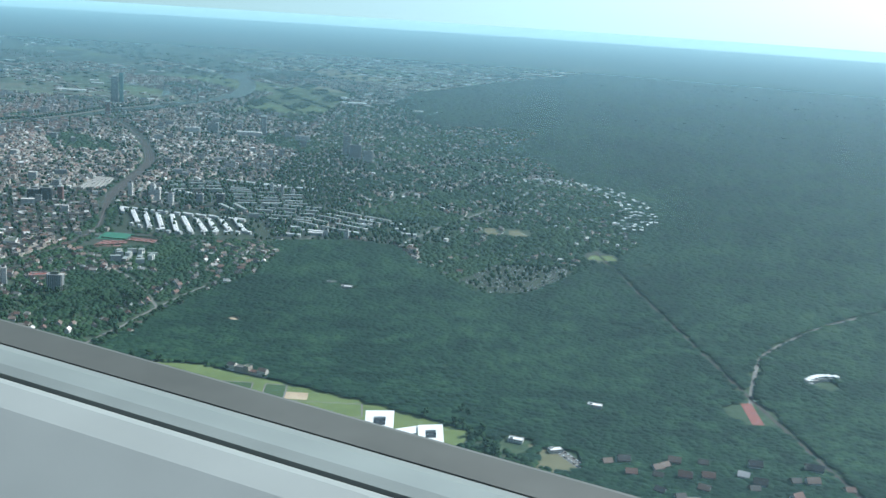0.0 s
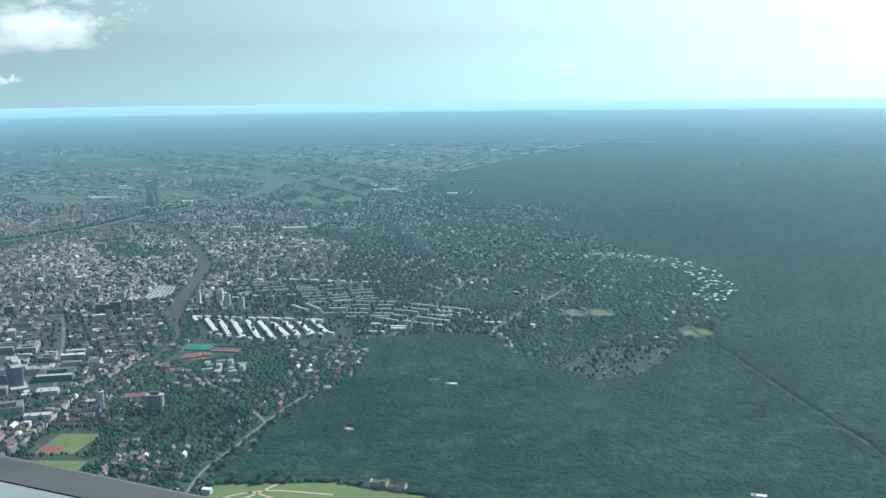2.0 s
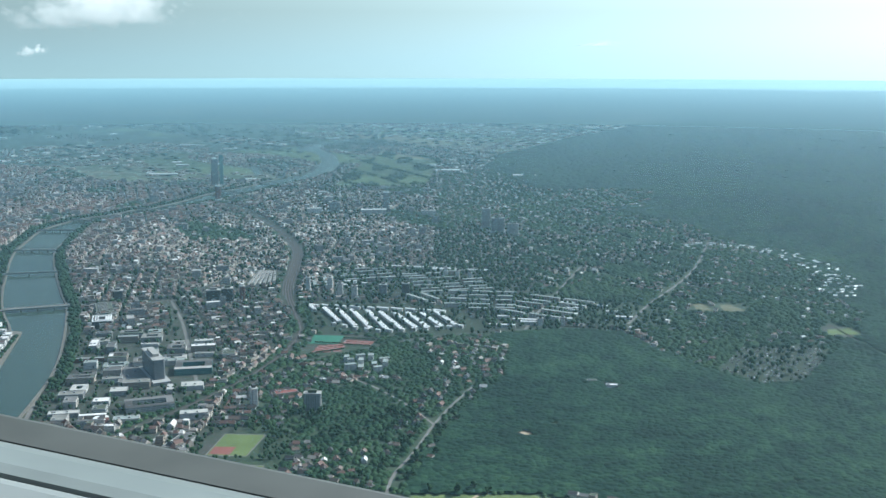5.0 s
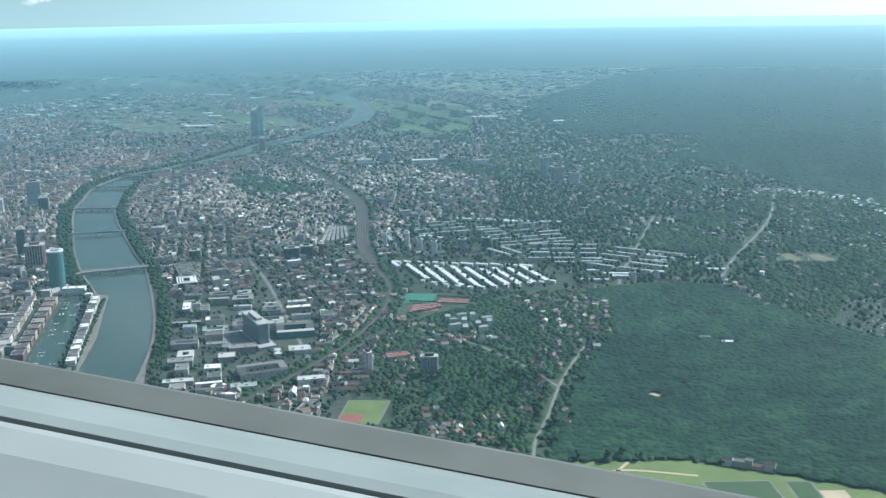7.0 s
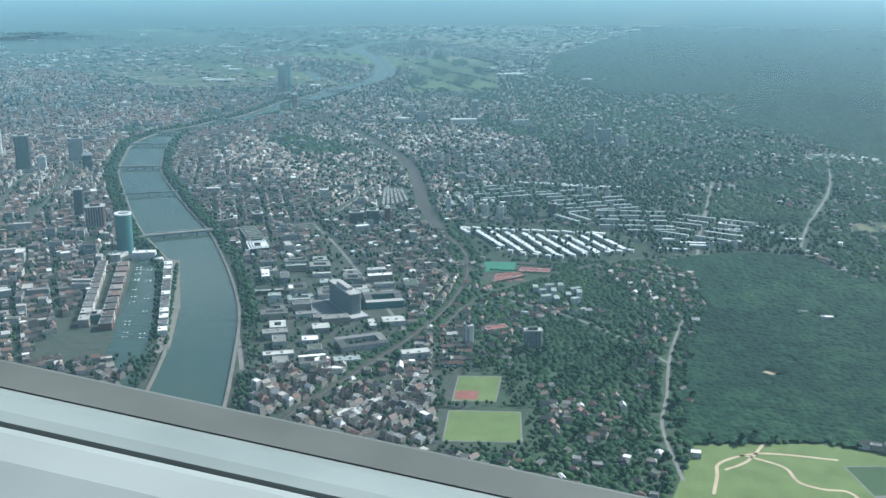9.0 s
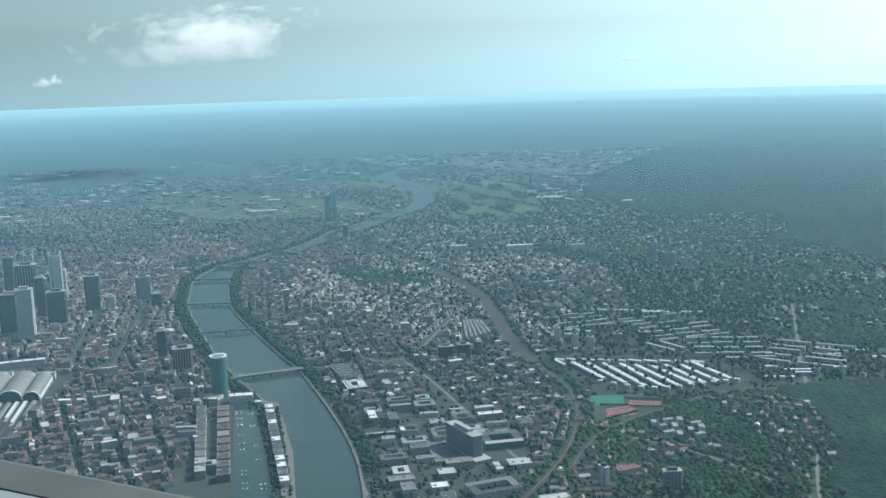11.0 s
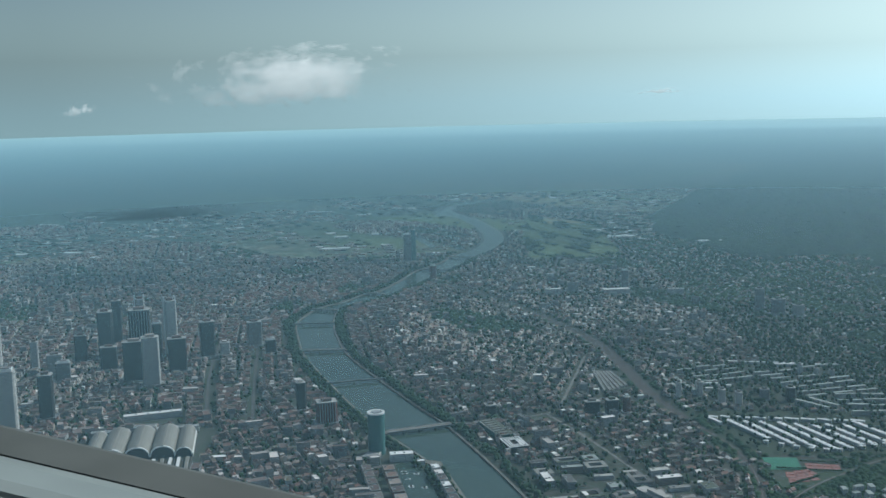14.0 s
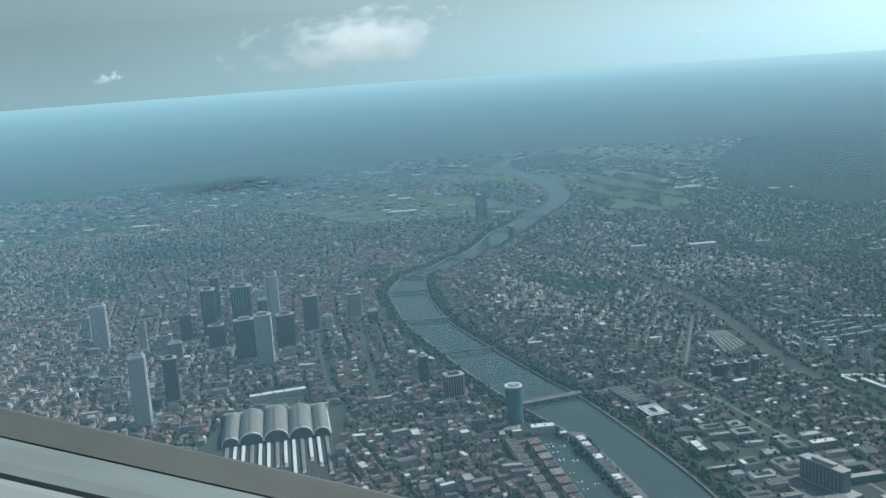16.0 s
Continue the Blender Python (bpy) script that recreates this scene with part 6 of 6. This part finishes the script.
# two facing rows of terraced houses along a street by the railway
for (x0, y0), (x1, y1) in (((-122.9, 389.5), (-137.3, 337.4)), ((-118.3, 392.7), (-130.8, 336.6))):
    for i in range(14):
        u = (i + 0.5) / 14
        wall_mesh, roof_mesh, ln, dp, hh = shapes[i % 8]
        house = thing("terraced_house", x0 + (x1 - x0) * u, y0 + (y1 - y0) * u, math.atan2(y1 - y0, x1 - x0), "terraced house with a tiled roof facing a street", "house", "terraced houses by the railway")
        for name, me in (("wall", wall_mesh), ("roof", roof_mesh)):
            ob = new(name, me)
            ob.parent, ob.scale = house, (1.5, 1.2, 1.7)


def leafy(seed):
    """A crown of many leaf clumps with gaps, over a tapered trunk with limbs."""
    r = np.random.RandomState(seed)
    pieces = []
    for _ in range(11):
        v, f, _m = CROWNS[r.randint(len(CROWNS))]
        a, q = r.uniform(0, 6.28), r.uniform(0.05, 0.42)
        s = r.uniform(0.34, 0.55)
        pieces.append(([tuple(p) for p in np.array(v) * s + np.array((q * math.cos(a), q * math.sin(a), r.uniform(0.35, 0.95)))], f))
    limbs = [box(0.09, 0.09, 0.75, top=0.5)]
    for _ in range(4):
        a = r.uniform(0, 6.28)
        limbs.append(box(0.04, 0.04, 0.4, 0.12 * math.cos(a), 0.12 * math.sin(a), 0.4, a, 0.5))
    return mesh_from("crown", *joined(*pieces), LEAF), mesh_from("trunk", *joined(*limbs), TRUNK)


kinds = [leafy(s) for s in range(6)]
count = 0
for _ in range(2000):
    x, y = rn.uniform(-96, 12), rn.uniform(140, 226)
    q = np.array([x]), np.array([y])
    if count >= 150 or inside(*q, FOREST)[0] or away(*q, AVENUE)[0] < 1.5 or (inside(*q, FIELDS)[0] and not 6 < min(abs(y - 128), 99) < 9):
        continue
    if inside(*q, SPORTS)[0] or np.min(np.hypot(hx - x, hy - y)) < 1.2:
        continue
    tree = thing("broadleaf_tree", x, y, rn.uniform(0, 6.28), "green broadleaf tree with an uneven crown", "tree", "garden trees")
    tree.scale = (rn.uniform(1.0, 1.7),) * 3
    for name, me in zip(("crown", "trunk"), kinds[rn.randint(6)]):
        ob = new(name, me)
        ob.parent = tree
    count += 1

# garden huts of the allotments: too many and small to count
ax, ay = rn.uniform(5, 40, 620), rn.uniform(244, 280, 620)
ok = inside(ax, ay, ALLOTMENTS)
n = ok.sum()
tagged(new("garden_huts", stamp("garden_huts", GABLE, np.stack((ax[ok], ay[ok], 0 * ax[ok]), 1), rn.uniform(-.3, .3, n), np.stack((rn.uniform(.28, .5, n), rn.uniform(.26, .42, n), rn.uniform(.26, .4, n)), 1), (WHITE_FACADE, FLAT_ROOF))),
       "tiny pale garden huts in allotments", "garden huts", kind="stuff")
# white villas ringing the hill-top quarter
# roof glints towards the sun are painted as plain white roofs on two thirds
villa_roofs = [mesh_from("roof", *gabled(1.3, 1.0, 0.6, 0.85, 0.09)[1], m) for m in (WHITE_ROOF, WHITE_ROOF, SLAB_ROOF)]
for k, (x, y) in enumerate(VILLAS):
    me_w = shapes[1 + 2 * (k % 4)][0]
    house = thing("white_villa", x, y, rn.uniform(-.5, .5), ("white villa with sun glint in its roof colour at the forest edge", "white villa with a pale grey roof at the forest edge")[k % 3 > 1], "house", "white villas")
    for name, me in (("wall", me_w), ("roof", villa_roofs[k % 3])):
        ob = new(name, me)
        ob.parent = house
        ob.scale = (0.85, 0.85, 1.15)

# sandy spots in the forest, a lot with parked cars at its edge
for k, (x, y, r) in enumerate(((-41.3, 213.4, 1.5), (-34.6, 218.4, 0.9))):
    spot = [(x + r * (1 + 0.25 * math.sin(3 * a + k)) * math.cos(a), y + 1.2 * r * (1 + 0.2 * math.cos(2 * a)) * math.sin(a), 0.02) for a in np.arange(0, 6.2, 0.5)]
    structure("sandy_clearing_%d" % (k + 1), (spot, [tuple(range(len(spot)))]), SAND if k == 0 else DRY_GRASS, "bare sandy clearing in the forest", "clearing")
structure("sandy_lot", ([(16.8, 144, .02), (26.5, 143, .02), (24.0, 150.6, .02), (20.4, 157.0, .02), (17.4, 156.4, .02)], [(0, 1, 2, 3, 4)]), DRY_GRASS, "dry sandy lot at the forest edge", "lot")
structure("car_park", ribbon([(19.8, 159.0), (22.6, 153.6), (25.6, 148.0)], 1.9, 0.03), ROAD_PALE, "pale paved car park strip", "car park")
car_body = mesh_from("body", *joined(box(0.44, 0.18, 0.08, 0, 0, 0.04), box(0.24, 0.16, 0.07, -0.02, 0, 0.12, top=0.8)), HULL)
car_dark = mesh_from("body", *joined(box(0.44, 0.18, 0.08, 0, 0, 0.04), box(0.24, 0.16, 0.07, -0.02, 0, 0.12, top=0.8)), DARK_GLASS)
tyre = mesh_from("wheel", *box(0.08, 0.03, 0.08), TRUNK)
for k in range(30):
    u, side = (k // 2) / 14, (-1, 1)[k % 2]
    car = thing("parked_car", 20.0 + 5.2 * u + 0.48 * side, 158.4 - 9.8 * u + 0.28 * side, 0.5, ("white" if k % 3 else "dark") + " car parked in a row on pale paving", "car", "parked cars", z=0.034)
    ob = new("body", car_body if k % 3 else car_dark)
    ob.parent = car
    for wx, wy in ((-0.14, -0.09), (0.14, -0.09), (-0.14, 0.09), (0.14, 0.09)):
        ob = new("wheel", tyre)
        ob.parent, ob.location = car, (wx, wy, 0)
# houses and halls among the trees below the flight path
for k in range(34):
    x, y = rn.uniform(28, 70), rn.uniform(132, 152)
    me_w, me_r, ln, dp, hh = shapes[k % 8]
    house = thing("detached_house", x, y, rn.uniform(-.6, .6), ("white" if k % 2 else "pale plastered") + " detached house with a tiled roof among trees", "house", "houses among trees")
    for name, me in (("wall", me_w), ("roof", me_r)):
        ob = new(name, me)
        ob.parent = house
        ob.scale = (1.3, 1.3, 1.5)
# ---- stand-in for the cabin window's lower edge: rails along the flight, fitted to the camera's view ----
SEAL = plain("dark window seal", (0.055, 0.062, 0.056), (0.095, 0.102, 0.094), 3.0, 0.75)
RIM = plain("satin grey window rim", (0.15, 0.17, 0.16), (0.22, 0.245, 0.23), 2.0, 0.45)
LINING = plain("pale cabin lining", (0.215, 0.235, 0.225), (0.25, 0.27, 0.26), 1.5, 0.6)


# degrees the rail is lowered beside the eye at each time, to fit the camera's view
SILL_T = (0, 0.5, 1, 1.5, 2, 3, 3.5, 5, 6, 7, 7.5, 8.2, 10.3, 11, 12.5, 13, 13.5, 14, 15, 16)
SILL_VIEW_FIT = (-0.9, 0.4, 2.5, 1.7, 0.3, -1.2, -1.9, -0.8, 0.0, -1.2, -0.1, 1.4, 2.6, 0.3, -0.1, -3.2, -4.0, -2.2, -1.2, -0.4)


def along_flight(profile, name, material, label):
    """A rail of constant section along the whole flight path, its height set to fit the camera's view: profile in
    metres outwards, and degrees below the eye.
    """
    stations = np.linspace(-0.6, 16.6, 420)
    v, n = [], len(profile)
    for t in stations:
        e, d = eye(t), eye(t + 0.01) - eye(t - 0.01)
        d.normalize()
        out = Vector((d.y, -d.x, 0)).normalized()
        lower = float(np.interp(t, SILL_T, SILL_VIEW_FIT))
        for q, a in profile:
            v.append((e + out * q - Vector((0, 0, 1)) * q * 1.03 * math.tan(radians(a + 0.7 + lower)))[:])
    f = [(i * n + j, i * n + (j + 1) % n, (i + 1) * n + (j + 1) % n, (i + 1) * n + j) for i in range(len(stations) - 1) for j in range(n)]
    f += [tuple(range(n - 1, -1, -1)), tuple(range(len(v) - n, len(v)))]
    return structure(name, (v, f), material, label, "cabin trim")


along_flight([(0.560, 25.5), (0.530, 25.6), (0.500, 27.0), (0.500, 34.0), (0.560, 31.0)], "window_seal", SEAL, "long dark rail standing in for the cabin window seal")
along_flight([(0.498, 27.1), (0.470, 27.4), (0.440, 28.3), (0.430, 28.9), (0.430, 36.0), (0.498, 34.0)], "window_rim", RIM, "long satin grey rail standing in for the cabin window rim")
along_flight([(0.426, 29.2), (0.400, 29.5), (0.375, 31.0), (0.320, 37.0), (0.240, 52.0), (0.240, 60.0), (0.426, 48.0)], "cabin_lining", LINING, "long pale rail standing in for the cabin wall")
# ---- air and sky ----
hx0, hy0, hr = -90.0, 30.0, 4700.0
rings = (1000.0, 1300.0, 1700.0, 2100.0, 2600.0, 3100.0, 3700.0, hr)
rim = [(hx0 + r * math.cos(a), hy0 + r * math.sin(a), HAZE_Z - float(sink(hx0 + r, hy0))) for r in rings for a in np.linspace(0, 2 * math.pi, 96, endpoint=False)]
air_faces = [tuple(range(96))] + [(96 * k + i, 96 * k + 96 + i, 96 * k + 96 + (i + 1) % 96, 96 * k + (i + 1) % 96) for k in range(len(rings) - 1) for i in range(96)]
# distance haze is painted on this single sheet above the roofs
structure("backdrop_haze", (rim, air_faces), HAZE, "thin sheet with pale blue haze painted by distance", "haze")


def make_horizon_glow():
    """Glowing ring added above the rim of the plain to soften the horizon, fading upwards."""
    n = Nodes("glowing horizon ring", 1.0)
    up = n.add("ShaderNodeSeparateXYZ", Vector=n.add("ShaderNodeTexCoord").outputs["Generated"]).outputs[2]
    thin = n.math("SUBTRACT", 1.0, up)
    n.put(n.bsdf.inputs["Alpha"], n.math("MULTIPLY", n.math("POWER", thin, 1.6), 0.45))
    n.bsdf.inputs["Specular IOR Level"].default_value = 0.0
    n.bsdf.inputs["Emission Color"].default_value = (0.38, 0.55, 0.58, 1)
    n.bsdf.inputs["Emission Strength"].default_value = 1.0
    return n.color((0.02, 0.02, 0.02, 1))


# self-lit wall round the plain, added to blend its rim into the sky
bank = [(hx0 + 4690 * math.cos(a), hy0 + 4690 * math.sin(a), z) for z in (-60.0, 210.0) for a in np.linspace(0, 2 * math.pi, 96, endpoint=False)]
structure("backdrop_horizon_glow", (bank, [(i, (i + 1) % 96, 96 + (i + 1) % 96, 96 + i) for i in range(96)]), make_horizon_glow(), "pale glowing ring added along the horizon", "haze")


def make_cloud(seed):
    """Soft white vapour that thins out towards an uneven edge."""
    n = Nodes("self-glowing cloud vapour", 1.0)
    where = n.add("ShaderNodeTexCoord").outputs["Generated"]
    xyz = n.add("ShaderNodeSeparateXYZ", Vector=where)
    dx = n.math("MULTIPLY", n.math("SUBTRACT", xyz.outputs[0], 0.5), 2.0)
    dz = n.math("SUBTRACT", xyz.outputs[2], 0.34)
    dz = n.math("MAXIMUM", n.math("MULTIPLY", dz, 1.75), n.math("MULTIPLY", dz, -3.6))
    dx = n.math("ADD", dx, n.math("MULTIPLY", n.math("SUBTRACT", xyz.outputs[2], 0.4), -0.5))
    gap = n.math("SQRT", n.math("ADD", n.math("MULTIPLY", dx, dx), n.math("MULTIPLY", dz, dz)))
    shift = n.add("ShaderNodeVectorMath")
    n.put(shift.inputs[0], where)
    shift.inputs[1].default_value = (seed, seed * 0.7, 0)
    scaled = n.add("ShaderNodeVectorMath")
    scaled.operation = "MULTIPLY"
    n.put(scaled.inputs[0], shift.outputs[0])
    scaled.inputs[1].default_value = (4.6, 1.0, 2.1)
    puff = n.add("ShaderNodeTexNoise", Vector=scaled.outputs[0], Scale=1.5, Detail=8.0, Roughness=0.62).outputs[0]
    dense = n.math("SUBTRACT", n.math("ADD", n.math("MULTIPLY", puff, 3.4), -1.12), gap)
    alpha = n.ramp(dense, (0.0, (0, 0, 0)), (0.5, (0.42, 0.42, 0.42)))
    n.put(n.bsdf.inputs["Alpha"], alpha)
    n.bsdf.inputs["Specular IOR Level"].default_value = 0.0
    # lit top and shaded base are painted into the cloud's own glow
    tone = n.ramp(n.math("ADD", n.math("MULTIPLY", xyz.outputs[2], 0.8), n.math("MULTIPLY", puff, 0.4)), (0.32, (0.46, 0.50, 0.52)), (0.5, (0.70, 0.74, 0.75)), (0.75, (0.96, 0.98, 0.98)))
    n.put(n.bsdf.inputs["Emission Color"], tone)
    n.bsdf.inputs["Emission Strength"].default_value = 1.0
    return n.color((0.2, 0.2, 0.2, 1))


def cloud(x, y, z, wide, high, seed, sheets=5):
    """Several curved veils one behind another, so that the cloud has depth."""
    for k in range(sheets):
        w, h = wide / 2 * (1 - 0.12 * k), high / 2 * (1 - 0.1 * k)
        v = [(x + w * (i / 8 - 1), y + k * wide * 0.06 + wide * 0.2 * ((i / 8 - 1) ** 2 + (j / 4 - 1) ** 2), z + h * (j / 4 - 1)) for j in range(9) for i in range(17)]
        structure("backdrop_cloud", (v, [(j * 17 + i, j * 17 + i + 1, j * 17 + i + 18, j * 17 + i + 17) for j in range(8) for i in range(16)]), make_cloud(seed + 1.37 * k), "soft white fair-weather cloud", "cloud")


cloud(-252, 577, 103.5, 178, 50, 2.0)
cloud(212, 1907, 101, 110, 16, 5.0, 2)
cloud(-1003, 2400, 93, 100, 42, 8.0, 2)
